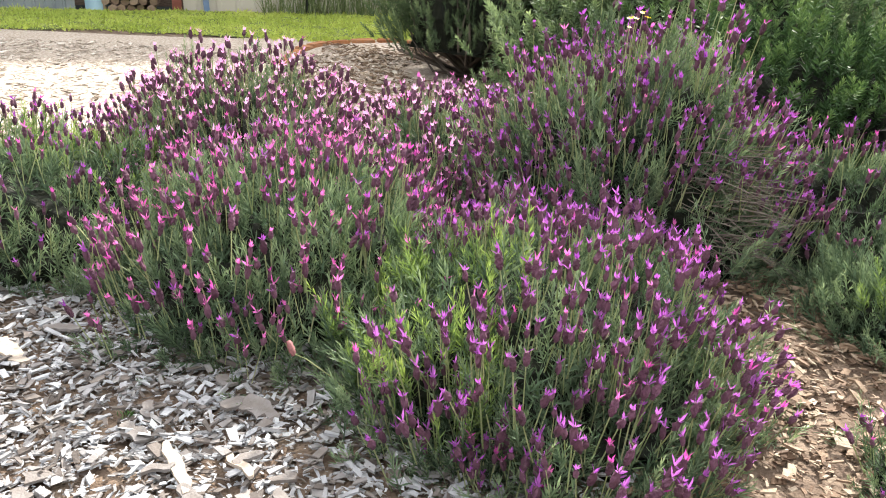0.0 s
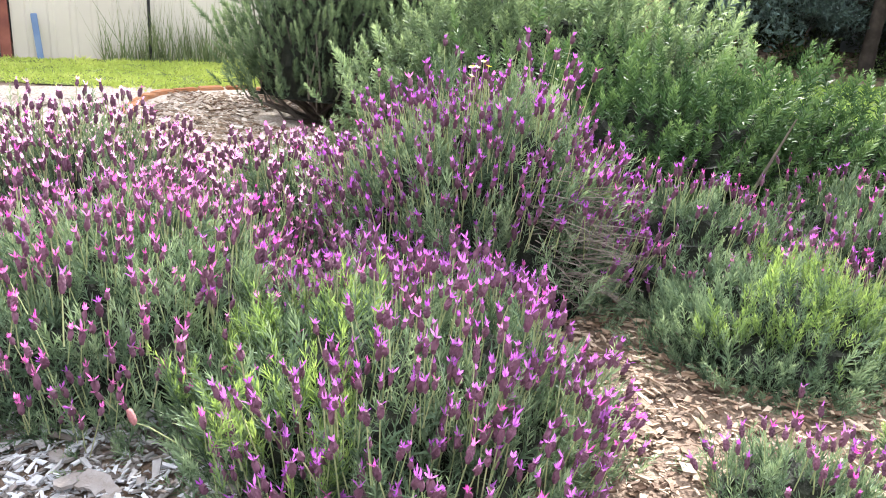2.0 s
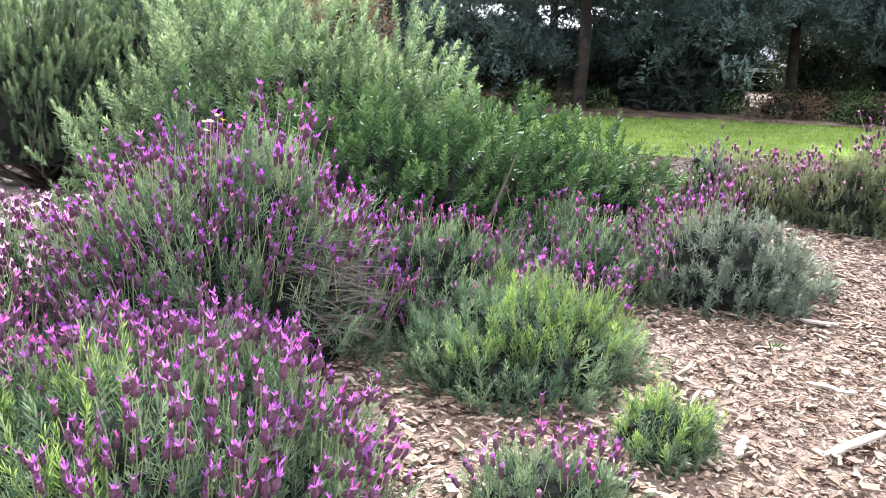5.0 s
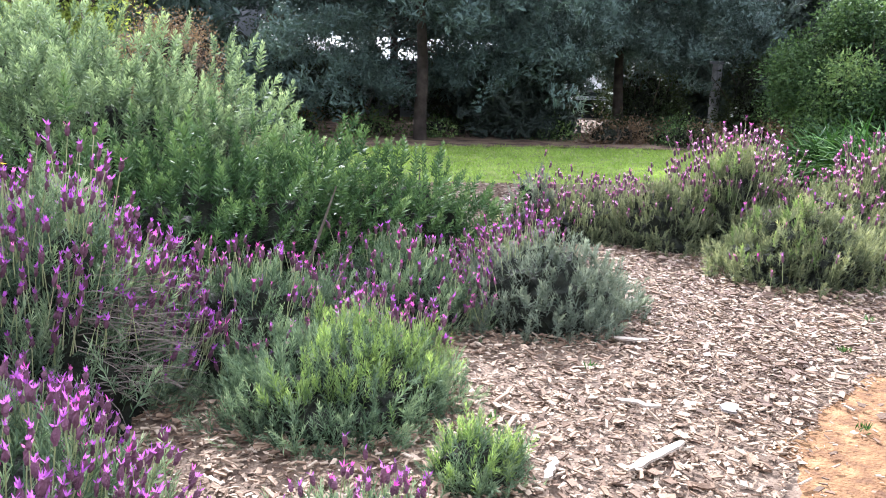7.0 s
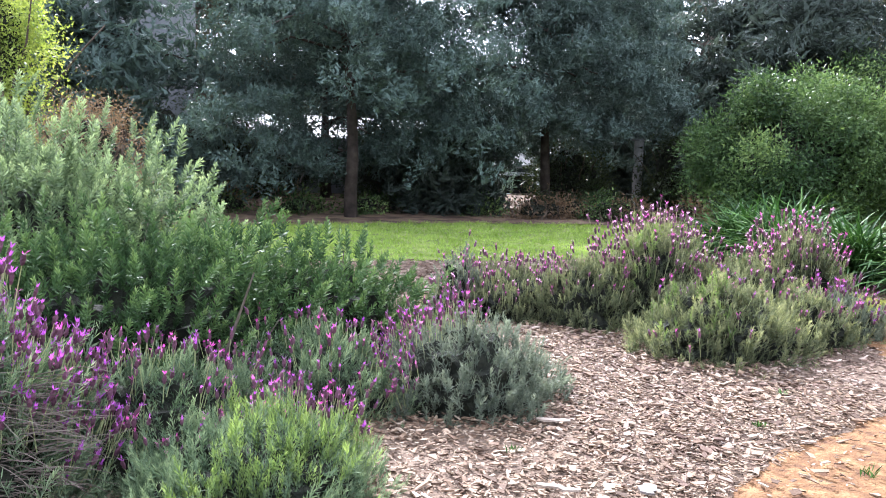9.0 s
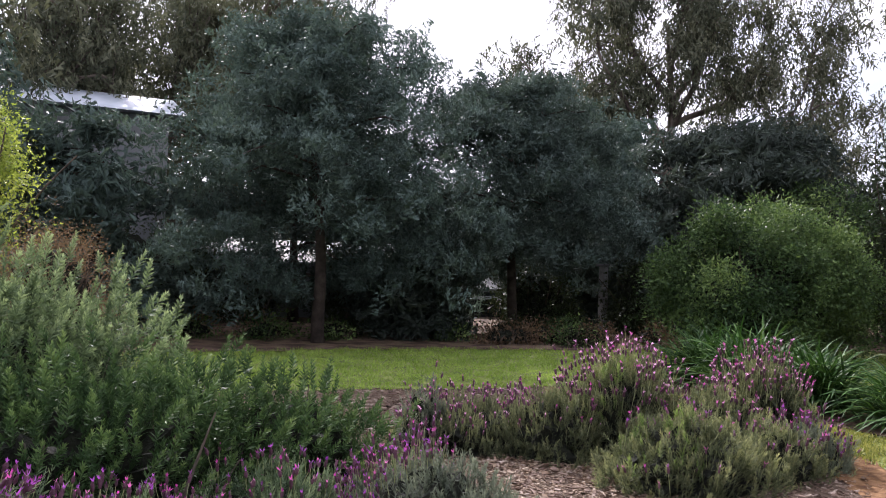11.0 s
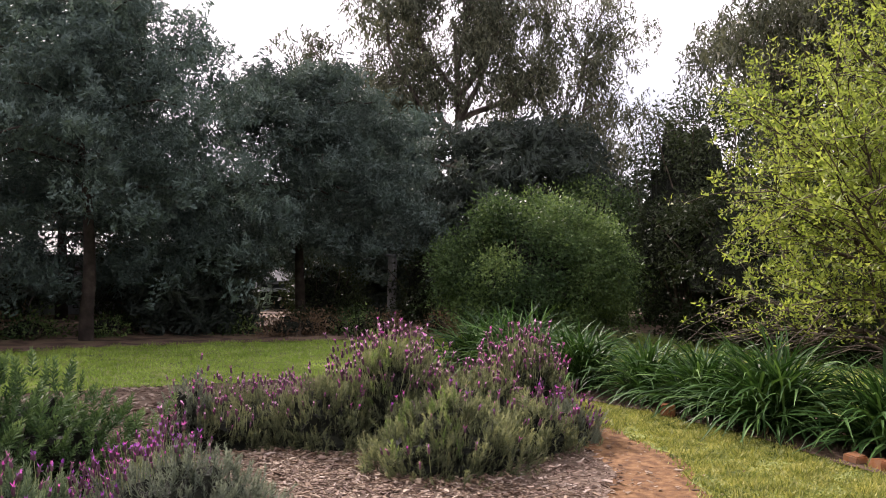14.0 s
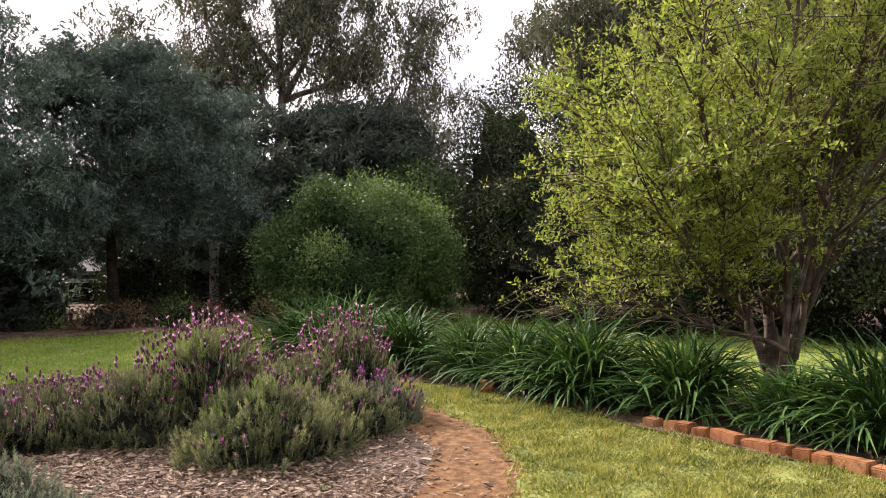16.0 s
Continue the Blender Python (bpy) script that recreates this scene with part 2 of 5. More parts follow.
M_LOG = surface("split_firewood", [(0.13, 0.085, 0.06), (0.22, 0.155, 0.11), (0.32, 0.24, 0.18)], 0.9, 12.0, 0.5, 60.0, per="object")
M_BLACK = surface("black_steel", [(0.012, 0.012, 0.013), (0.022, 0.022, 0.024)], 0.5, 9.0, per="noise")
M_POST = surface("weathered_timber", [(0.20, 0.20, 0.21), (0.30, 0.30, 0.31), (0.40, 0.39, 0.39)], 0.9, 8.0, 0.5, 40.0, per="noise")
M_WHITEWALL = surface("grey_weatherboard", [(0.13, 0.14, 0.15), (0.17, 0.18, 0.19), (0.21, 0.22, 0.23)], 0.6, 1.5, per="noise")
M_ROOF = surface("pale_blue_grey_roof", [(0.40, 0.45, 0.52), (0.50, 0.55, 0.62), (0.58, 0.62, 0.68)], 0.5, 1.0, per="noise")
M_GLASS = surface("dark_window_glass", [(0.02, 0.025, 0.03), (0.03, 0.035, 0.04)], 0.08, 1.0, per="noise", specular=0.6)
M_YELLOW = surface("yellow_petal", [(0.62, 0.45, 0.03), (0.75, 0.58, 0.06)], 0.5, translucent=0.4)


# ---- mesh tools ----
def rng_for(seed):
    return np.random.default_rng(seed)


def mesh_of(name, verts, faces, material, smooth=False, index=None, tone=None):
    """One mesh from an array of vertices and an array of faces that all have the same number of corners."""
    verts, faces = np.asarray(verts, np.float32), np.asarray(faces, np.int32)
    me = bpy.data.meshes.new(name)
    k = faces.shape[1]
    me.vertices.add(len(verts))
    me.vertices.foreach_set("co", verts.ravel())
    me.loops.add(faces.size)
    me.loops.foreach_set("vertex_index", faces.ravel())
    me.polygons.add(len(faces))
    me.polygons.foreach_set("loop_start", np.arange(0, faces.size, k, dtype=np.int32))
    me.polygons.foreach_set("use_smooth", np.full(len(faces), smooth))
    for one in material if isinstance(material, tuple) else (material,):
        me.materials.append(one)
    if index is not None:
        me.polygons.foreach_set("material_index", np.asarray(index, np.int32))
    me.update(calc_edges=True)
    if tone is not None:
        me.attributes.new("tone", "FLOAT", "POINT").data.foreach_set("value", np.asarray(tone, np.float32))
    return me


def part(name, me, parent=None, label="", kind=""):
    ob = new(name, me)
    if parent is not None:
        ob.parent = parent
    return tagged(ob, label, kind=kind)


def thing(name, x, y, z=0.0, label="", category="", group="", kind="", rz=0.0):
    ob = new(name)
    ob.empty_display_size = 0.1
    ob.matrix_basis = pose(x, y, z, 0, 0, rz)
    return tagged(ob, label, category, group, kind)


def unit(v):
    return v / np.maximum(np.linalg.norm(v, axis=-1, keepdims=True), 1e-9)


def turns(ways, spin):
    """Rotation matrices that carry +z onto each way, spun about it."""
    z = unit(ways)
    ref = np.where(np.abs(z[:, 2:3]) > 0.95, np.array([[1.0, 0, 0]]), np.array([[0, 0, 1.0]]))
    x = unit(np.cross(ref, z))
    y = np.cross(z, x)
    c, s = np.cos(spin)[:, None], np.sin(spin)[:, None]
    return np.stack([x * c + y * s, y * c - x * s, z], axis=2)


def scatter(template, places, rot, size):
    """Copies of a template (verts, faces) joined into one pair of arrays."""
    tv, tf = template
    size = np.asarray(size, float)
    if size.ndim == 1:
        size = np.repeat(size[:, None], 3, 1)
    v = np.einsum("nij,nvj->nvi", rot, tv[None] * size[:, None, :]) + places[:, None, :]
    f = tf[None] + (np.arange(len(places)) * len(tv))[:, None, None]
    return v.reshape(-1, 3), f.reshape(-1, tf.shape[1])


def join(pairs):
    vs, fs, n = [], [], 0
    for v, f in pairs:
        vs.append(v)
        fs.append(f + n)
        n += len(v)
    return np.concatenate(vs), np.concatenate(fs)


def scatter_toned(templates, places, rot, size, rng, own=0.5, chance=None, power=1.5):
    """As scatter_many, with a tone for each vertex: the shoot's own chance, and paler towards its tip, as young growth
    and as lit tips over shaded bases.
    """
    pick = rng.integers(0, len(templates), len(places))
    size = np.asarray(size, float)
    chance = rng.uniform(0, 1, len(places)) if chance is None else chance
    pairs, tones = [], []
    for i, t in enumerate(templates):
        on = pick == i
        if not on.any():
            continue
        pairs.append(scatter(t, places[on], rot[on], size[on]))
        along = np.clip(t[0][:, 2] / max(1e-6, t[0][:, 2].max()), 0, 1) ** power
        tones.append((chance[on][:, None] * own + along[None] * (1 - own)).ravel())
    v, f = join(pairs)
    return v, f, np.concatenate(tones)


def scatter_many(templates, places, rot, size, rng):
    pick = rng.integers(0, len(templates), len(places))
    size = np.asarray(size, float)
    return join([scatter(t, places[pick == i], rot[pick == i], size[pick == i]) for i, t in enumerate(templates) if (pick == i).any()])


def tubes(lines, sides=5):
    """Tapered tubes along polylines: each line is (points, radii)."""
    out = []
    ring = np.linspace(0, 2 * np.pi, sides, endpoint=False)
    for pts, rad in lines:
        pts, rad = np.asarray(pts, float), np.asarray(rad, float)
        way = np.gradient(pts, axis=0)
        rot = turns(way, np.zeros(len(pts)))
        circle = np.stack([np.cos(ring), np.sin(ring), np.zeros(sides)], 1)
        v = np.einsum("nij,nvj->nvi", rot, circle[None] * rad[:, None, None]) + pts[:, None, :]
        i = np.arange(len(pts) - 1)[:, None] * sides
        j = np.arange(sides)[None]
        k = (j + 1) % sides
        f = np.stack([i + j, i + k, i + k + sides, i + j + sides], 2).reshape(-1, 4)
        out.append((v.reshape(-1, 3), f))
    return join(out)


def kite(length, width, bend=0.0, at=0.45):
    """A leaf along +z, folded back by bend."""
    v = np.array([[0, 0, 0], [width / 2, bend * 0.4, length * at], [0, bend, length], [-width / 2, bend * 0.4, length * at]])
    return v, np.array([[0, 1, 2, 3]])


def blade(length, width, bend=0.0):
    """A narrow pointed leaf along +z in one face."""
    return np.array([[width / 2, 0, 0], [0, bend, length], [-width / 2, 0, 0]]), np.array([[0, 1, 2]])


def sprig(rng, length, leaves, leaf, width, lean=50.0, tip=25.0, whorl=2, fill=0.15, stem=0.0012, needle=False):
    """A leafy shoot along +z: a thin stem with leaves in whorls that close towards the tip."""
    pairs = []
    h = np.linspace(fill, 1.0, leaves) * length
    ang = np.arange(leaves) * (np.pi / whorl + 0.35) + rng.uniform(0, 6.28)
    ang = ang + np.tile(np.arange(whorl) * 2 * np.pi / whorl, leaves // whorl + 1)[:leaves]
    tilt = np.radians(lean + (tip - lean) * (h / length) + rng.normal(0, 9, leaves))
    way = np.stack([np.sin(tilt) * np.cos(ang), np.sin(tilt) * np.sin(ang), np.cos(tilt)], 1)
    size = leaf * (1.0 - 0.45 * (h / length) ** 3) * rng.uniform(0.8, 1.15, leaves)
    base = np.stack([np.zeros(leaves), np.zeros(leaves), h - 0.1 * leaf], 1)
    one = blade(1.0, width / leaf, 0.12) if needle else kite(1.0, width / leaf, 0.12)
    pairs.append(scatter(one, base, turns(way, rng.uniform(0, 6.28, leaves)), size))
    v, f = tubes([([(0, 0, 0), (0, 0, length * 0.95)], [stem, stem * 0.6])], 3)
    pairs.append((v, np.concatenate([f[:, :3], f[:, [0, 2, 3]]]) if needle else f))
    return join(pairs)


def lumpy(points, scale, seed, amount):
    """Noise for each point, for uneven outlines."""
    return np.array([noise.noise(Vector((float(p[0]), float(p[1]), float(p[2]))) * scale + Vector((seed * 7.3, seed * 3.1, 0))) for p in points]) * amount


def dome_points(rng, count, rx, ry, h, seed, lump=0.16, low=-0.05, square=1.0):
    """Points and outward normals on a lumpy dome with its base on the ground."""
    u = rng.uniform(low, 1.0, count)
    a = rng.uniform(0, 2 * np.pi, count)
    r = np.sqrt(np.clip(1 - u * u, 0, 1))
    d = np.stack([r * np.cos(a), r * np.sin(a), u], 1)
    k = 1.0 + lumpy(d, 2.4, seed, lump) + lumpy(d, 6.0, seed + 5, lump * 0.9) + lumpy(d, 13.0, seed + 9, lump * 0.6)
    d[:, 2] = np.sign(d[:, 2]) * np.abs(d[:, 2]) ** square
    p = d * k[:, None] * np.array([rx, ry, h])
    n = unit(d / np.array([rx, ry, h]))
    p[:, 2] = np.maximum(p[:, 2], 0.01)
    return p, n


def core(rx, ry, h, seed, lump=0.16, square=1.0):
    """A closed, rough core of a bush, near-black in place of the shade inside."""
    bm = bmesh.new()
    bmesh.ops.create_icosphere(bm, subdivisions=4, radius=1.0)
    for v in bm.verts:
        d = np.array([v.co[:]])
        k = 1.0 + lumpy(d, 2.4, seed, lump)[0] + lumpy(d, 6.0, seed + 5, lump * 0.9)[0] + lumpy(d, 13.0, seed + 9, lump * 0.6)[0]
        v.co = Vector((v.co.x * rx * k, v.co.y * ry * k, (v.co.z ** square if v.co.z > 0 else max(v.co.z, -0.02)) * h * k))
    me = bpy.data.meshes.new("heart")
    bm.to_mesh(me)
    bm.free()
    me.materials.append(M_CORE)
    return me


# ---- ground, lawn, path ----
def sheet(name, inner, outer, z, material, steps, rows, wobble, seed, label, category):
    """A sheet between two polylines, with an uneven inner edge and slightly uneven height."""
    def along(line, n):
        p = np.array(line, float)
        s = np.concatenate([[0], np.cumsum(np.linalg.norm(np.diff(p, axis=0), axis=1))])
        t = np.linspace(0, s[-1], n)
        return np.stack([np.interp(t, s, p[:, 0]), np.interp(t, s, p[:, 1])], 1)
    a, b = along(inner, steps), along(outer, steps)
    q = np.linspace(0, 1, rows)[:, None, None]
    grid = a[None] * (1 - q) + b[None] * q
    flat = np.concatenate([grid.reshape(-1, 2), np.zeros((steps * rows, 1))], 1)
    edge = np.repeat((1 - q[:, 0, 0]) ** 3, steps) * wobble
    flat[:, 0] += lumpy(flat, 3.0, seed, 1.0) * edge + lumpy(flat, 11.0, seed, 0.4) * edge
    flat[:, 1] += lumpy(flat, 3.0, seed + 3, 1.0) * edge + lumpy(flat, 11.0, seed + 3, 0.4) * edge
    flat[:, 2] = z + lumpy(flat, 1.5, seed + 1, 0.006)
    i = np.arange(rows - 1)[:, None] * steps + np.arange(steps - 1)[None]
    f = np.stack([i, i + 1, i + 1 + steps, i + steps], 2).reshape(-1, 4)
    me = mesh_of(name, flat, f, material, True)
    return tagged(new(name, me), label, category, kind="structure")


bm = bmesh.new()
bmesh.ops.create_grid(bm, x_segments=80, y_segments=80, size=300.0)
me = bpy.data.meshes.new("ground")
bm.to_mesh(me)
bm.free()
me.materials.append(M_EARTH)
tagged(new("ground", me), "brown earth covered with weathered bark mulch", "ground", kind="structure")

# edge of the garden bed, from the far side by the shed round to the near side of the path
BED_EDGE = [(-9.0, 4.2), (-3.67, 6.36), (-2.88, 6.6), (-1.92, 6.66), (-1.25, 6.6), (-0.75, 6.92), (1.0, 7.2), (3.0, 6.9), (4.78, 6.43), (5.57, 5.95), (6.6, 5.7), (7.25, 4.8),
            (7.0, 3.8), (6.69, 3.1), (6.19, 2.48), (5.69, 1.79), (4.91, 1.27), (4.2, 1.02), (3.4, 0.86), (2.5, 0.6), (1.5, 0.1), (0.5, -0.9)]
LAWN_END = [(-12.0, 8.2), (-4.4, 7.55), (-2.9, 8.15), (-1.5, 8.6), (0.5, 9.5), (3.0, 10.3), (5.42, 9.9), (7.96, 9.2), (9.6, 8.3), (12.0, 7.6),
            (14.5, 6.5), (14.5, 5.0), (14.5, 3.5), (14.5, 2.0), (14.0, 0.0), (13.0, -1.5), (11.0, -3.0), (8.0, -4.0), (5.0, -5.0), (2.0, -5.0)]
sheet("lawn", BED_EDGE, LAWN_END, 0.008, M_TURF, 260, 40, 0.12, 3, "green mown lawn round the garden beds", "lawn")
PATH_IN = [(1.7, 0.75), (2.44, 1.16), (2.68, 1.32), (3.06, 1.46), (3.65, 1.57), (4.22, 1.58), (5.05, 1.85), (5.58, 2.41), (6.2, 3.1), (6.6, 4.0), (6.75, 4.8), (6.2, 5.35)]
PATH_OUT = [(2.2, 0.3), (2.6, 0.55), (3.0, 0.7), (3.4, 0.8), (4.0, 0.9), (4.5, 1.05), (5.4, 1.5), (6.19, 2.35), (6.75, 3.05), (7.1, 3.8), (7.3, 4.8), (6.6, 5.75)]
sheet("path", PATH_IN, PATH_OUT, 0.004, M_DIRT, 160, 8, 0.10, 8, "bare orange clay path with scattered wood chips", "path")
sheet("tree_litter", [(-1, 9.2), (3.0, 10.2), (5.42, 9.7), (7.96, 9.0), (9.6, 8.2), (12.0, 7.4), (14.4, 6.3), (14.2, 2.0), (12.0, -2.0)],
      [(-1, 16), (4, 18), (8, 20), (13, 20), (18, 18), (22, 14), (24, 9), (24, 2), (20, -6)], 0.02, M_LITTER, 120, 20, 0.3, 12, "brown leaf litter under the trees", "leaf litter")
BORDER_FRONT = [(7.65, 5.5), (7.3, 4.6), (7.15, 3.7), (7.05, 2.9), (6.85, 2.3), (6.5, 1.5), (6.08, 0.97), (5.77, 0.35), (5.46, -0.36), (5.1, -1.2), (4.8, -2.2)]
BORDER_BACK = [(8.3, 5.6), (8.2, 4.7), (8.0, 3.8), (7.9, 3.0), (7.8, 2.2), (7.8, 1.4), (7.9, 0.6), (7.6, -0.2), (7.0, -0.9), (6.4, -1.6), (5.9, -2.4)]
sheet("pale_mulch_bed", [(-9.0, 2.6), (-3.0, 3.0), (-1.5, 3.25), (0.9, 3.4)], [(-9.0, 4.4), (-3.62, 6.35), (-2.19, 6.5), (-0.6, 7.05)], 0.004, M_PALEBED, 120, 16, 0.1, 21, "pale weathered mulch in front of the lawn", "mulch bed")
sheet("border_soil", BORDER_FRONT, BORDER_BACK, 0.017, M_SOIL, 90, 8, 0.05, 17, "dark bare soil of the planted border", "soil")


# ---- shed ----
def box(name, size, at, material, parent=None, label="", rz=0.0, bevel=0.004):
    b = bmesh.new()
    bmesh.ops.create_cube(b, size=1.0)
    bmesh.ops.scale(b, vec=size, verts=b.verts)
    if bevel:
        bmesh.ops.bevel(b, geom=b.edges[:], offset=min(bevel, min(size) * 0.3), segments=1, affect="EDGES")
    m = bpy.data.meshes.new(name)
    b.to_mesh(m)
    b.free()
    m.materials.append(material)
    ob = new(name, m)
    ob.matrix_basis = pose(*at, 0, 0, rz)
    if parent is not None:
        ob.parent = parent
    return tagged(ob, label)


def ribbed(name, length, height, pitch, depth, material, parent, at, thick=0.004, label=""):
    """A profiled steel sheet along +x, standing on the ground, with trapezoid ribs."""
    n = int(length / pitch)
    xs, ys = [], []
    for i in range(n + 1):
        for fx, fy in ((0.0, 0.0), (0.62, 0.0), (0.72, 1.0), (0.9, 1.0)):
            xs.append((i + fx) * pitch)
            ys.append(-fy * depth)
    k = len(xs)
    v = []
    for back in (0.0, thick):
        for z in (0.0, height):
            v += [(x, y + back, z) for x, y in zip(xs, ys)]
    f = []
    for j in range(k - 1):
        f.append((j, j + 1, j + 1 + k, j + k))
        f.append((2 * k + j + 1, 2 * k + j, 3 * k + j, 3 * k + j + 1))
        f.append((k + j, k + j + 1, 3 * k + j + 1, 3 * k + j))
    ob = part(name, mesh_of(name, v, f, material), parent, label)
    ob.matrix_basis = pose(*at)
    return ob


shed = thing("shed", -2.98, 8.2, 0, "cream ribbed steel shed with an open dark bay", "shed", rz=19.0)
ribbed("wall_sheet", 3.2, 2.7, 0.19, 0.010, M_CREAM, shed, (0.06, 0, 0), label="cream ribbed steel wall sheet")
box("corner_post", (0.09, 0.09, 2.7), (0.0, 0.0, 1.35), M_REDPOST, shed, "red oxide steel corner post")
# bay walls and sill coloured near-black in place of the bay's shade
box("back_wall", (3.0, 0.05, 2.7), (-1.4, 1.5, 1.35), M_SHADE, shed, "inner wall of the open bay, its shade put into the colour")
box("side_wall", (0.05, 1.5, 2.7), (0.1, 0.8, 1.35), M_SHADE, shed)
box("roof", (6.2, 3.2, 0.06), (0.2, 1.5, 2.76), M_GREYIRON, shed, "grey iron roof")
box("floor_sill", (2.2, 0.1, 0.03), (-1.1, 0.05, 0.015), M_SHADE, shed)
fence = thing("iron_fence", -8.6, 6.2, 0, "grey corrugated iron fence beside the shed", "fence", rz=19.0)
ribbed("fence_sheet", 5.0, 1.7, 0.09, 0.02, M_GREYIRON, fence, (0.0, 0.0, 0))
for fx in (0.0, 1.25, 2.5, 3.75, 4.95):
    box("fence_post", (0.05, 0.05, 1.75), (fx, 0.045, 0.875), M_POST, fence)
barrel = thing("drum", -3.66, 7.92, 0, "faded pale blue steel drum beside the woodpile", "drum")
b = bmesh.new()
for z0, r0 in ((0, 0.105), (0.01, 0.115), (0.2, 0.115), (0.21, 0.12), (0.22, 0.115), (0.42, 0.115), (0.43, 0.12), (0.44, 0.115), (0.62, 0.115), (0.63, 0.117), (0.63, 0.108), (0.62, 0.1)):
    for i in range(28):
        b.verts.new((r0 * math.cos(i * 2 * math.pi / 28), r0 * math.sin(i * 2 * math.pi / 28), z0))
b.verts.ensure_lookup_table()
for j in range(11):
    for i in range(28):
        b.faces.new([b.verts[j * 28 + i], b.verts[j * 28 + (i + 1) % 28], b.verts[(j + 1) * 28 + (i + 1) % 28], b.verts[(j + 1) * 28 + i]])
b.faces.new([b.verts[11 * 28 + i] for i in range(28)])
m = bpy.data.meshes.new("drum_body")
b.to_mesh(m)
b.free()
m.materials.append(M_BLUE)
part("drum_body", m, barrel)
woodpile = thing("woodpile", -3.45, 8.0, 0, "stack of split brown firewood under the shed roof", "woodpile", rz=19.0)
wr = rng_for(41)
log_meshes = []
for i in range(5):
    b = bmesh.new()
    bmesh.ops.create_cone(b, cap_ends=True, segments=6, radius1=0.042, radius2=0.04, depth=0.26)
    for v in b.verts:
        v.co.x *= 1.0 + wr.uniform(-0.2, 0.25)
        v.co.y *= 0.75 + wr.uniform(-0.2, 0.25)
    bmesh.ops.rotate(b, matrix=Matrix.Rotation(math.pi / 2, 3, "X"), verts=b.verts)
    m = bpy.data.meshes.new("log")
    b.to_mesh(m)
    b.free()
    m.materials.append(M_LOG)
    log_meshes.append(m)
for row in range(9):
    count = 6 - row // 3
    for i in range(count):
        lg = part("log", log_meshes[(row * 3 + i) % 5], woodpile)
        lg.matrix_basis = pose(-0.16 + i * 0.086 + wr.uniform(-0.01, 0.01) + (row % 2) * 0.03, wr.uniform(-0.03, 0.03), 0.035 + row * 0.06, 0, wr.uniform(-25, 25), wr.uniform(-5, 5))
blue_stake = thing("stake", -2.69, 8.2, 0, "faded blue timber stake leaning by the shed wall", "stake")
box("stake_body", (0.055, 0.04, 0.42), (0, 0, 0.21), M_STAKE, blue_stake).matrix_basis = pose(0, 0, 0.21, 0, -4, 19)
star_picket = thing("fence_picket", -1.74, 8.5, 0, "black steel fence picket in the lawn's edge", "picket")
box("picket_web", (0.03, 0.008, 0.66), (0, 0, 0.33), M_BLACK, star_picket)
box("picket_rib", (0.008, 0.028, 0.66), (0, -0.017, 0.33), M_BLACK, star_picket)


# ---- bushes ----
sr = rng_for(5)
LAV_SPRIGS = [sprig(sr, ln, 26, 0.033, 0.0037, 52, 16) for ln in (0.09, 0.11, 0.13, 0.1)]
LAV_FINE = [sprig(sr, ln, 26, 0.031, 0.0058, 60, 24, needle=True) for ln in (0.07, 0.09, 0.1, 0.08)]
LAV_FILL = [sprig(sr, ln, 18, 0.036, 0.0062, 64, 26, needle=True) for ln in (0.08, 0.11)]
ROS_FILL = [sprig(sr, ln, 30, 0.032, 0.0085, 62, 30, whorl=3, fill=0.02, needle=True) for ln in (0.12, 0.16)]
ROS_SHOOTS = [sprig(sr, ln, int(ln * 520), 0.030, 0.0062, 64, 30, whorl=3, fill=0.05) for ln in (0.08, 0.10, 0.13, 0.11)]
ROS_THIN = [sprig(sr, ln, int(ln * 700), 0.031, 0.0060, 60, 28, whorl=3, fill=0.05, needle=True) for ln in (0.11, 0.14, 0.17)]


FEET = []  # centre and radii of each bush, where no mulch shows


def spike(rng, rings=7, sides=6):
    """A plump flower spike along +z with rows of bumps, 3.2 cm long."""
    v = []
    for j in range(rings):
        q = j / (rings - 1)
        r = 0.0068 * (math.sin(math.pi * (0.10 + 0.78 * q)) ** 0.55)
        for i in range(sides):
            a = 2 * math.pi * (i + 0.5 * (j % 2)) / sides
            k = r * (1.0 + (0.22 if (i + j) % 2 else -0.14) + rng.uniform(-0.06, 0.06))
            v.append((k * math.cos(a), k * math.sin(a), 0.032 * q))
    f = [(j * sides + i, j * sides + (i + 1) % sides, (j + 1) * sides + (i + 1) % sides, (j + 1) * sides + i) for j in range(rings - 1) for i in range(sides)]
    t = (rings - 1) * sides
    for i in range(1, sides - 2, 2):
        f += [(0, i + 2, i + 1, i), (t, t + i, t + i + 1, t + i + 2)]
    return np.array(v), np.array(f)


def bracts(rng, n=5):
    """The crown of coloured bracts on top of a spike."""
    out = []
    for i in range(n):
        a = 2 * math.pi * i / n + rng.uniform(-0.4, 0.4)
        ln, w = rng.uniform(0.011, 0.025), rng.uniform(0.0034, 0.0054)
        tilt = math.radians(rng.uniform(4, 50))
        way = np.array([[math.sin(tilt) * math.cos(a), math.sin(tilt) * math.sin(a), math.cos(tilt)]])
        v = np.array([[0, 0, 0], [w / 2, 0.001, ln * 0.55], [0, 0.004, ln], [-w / 2, 0.001, ln * 0.55]])
        out.append(scatter((v, np.array([[0, 1, 2, 3]])), np.array([[0, 0, 0.029]]), turns(way, np.array([rng.uniform(-0.6, 0.6) + a])), np.array([1.0])))
    return join(out)


SPIKES = [spike(sr) for _ in range(3)]
SPIKE_SMALL = spike(sr, 4, 5)
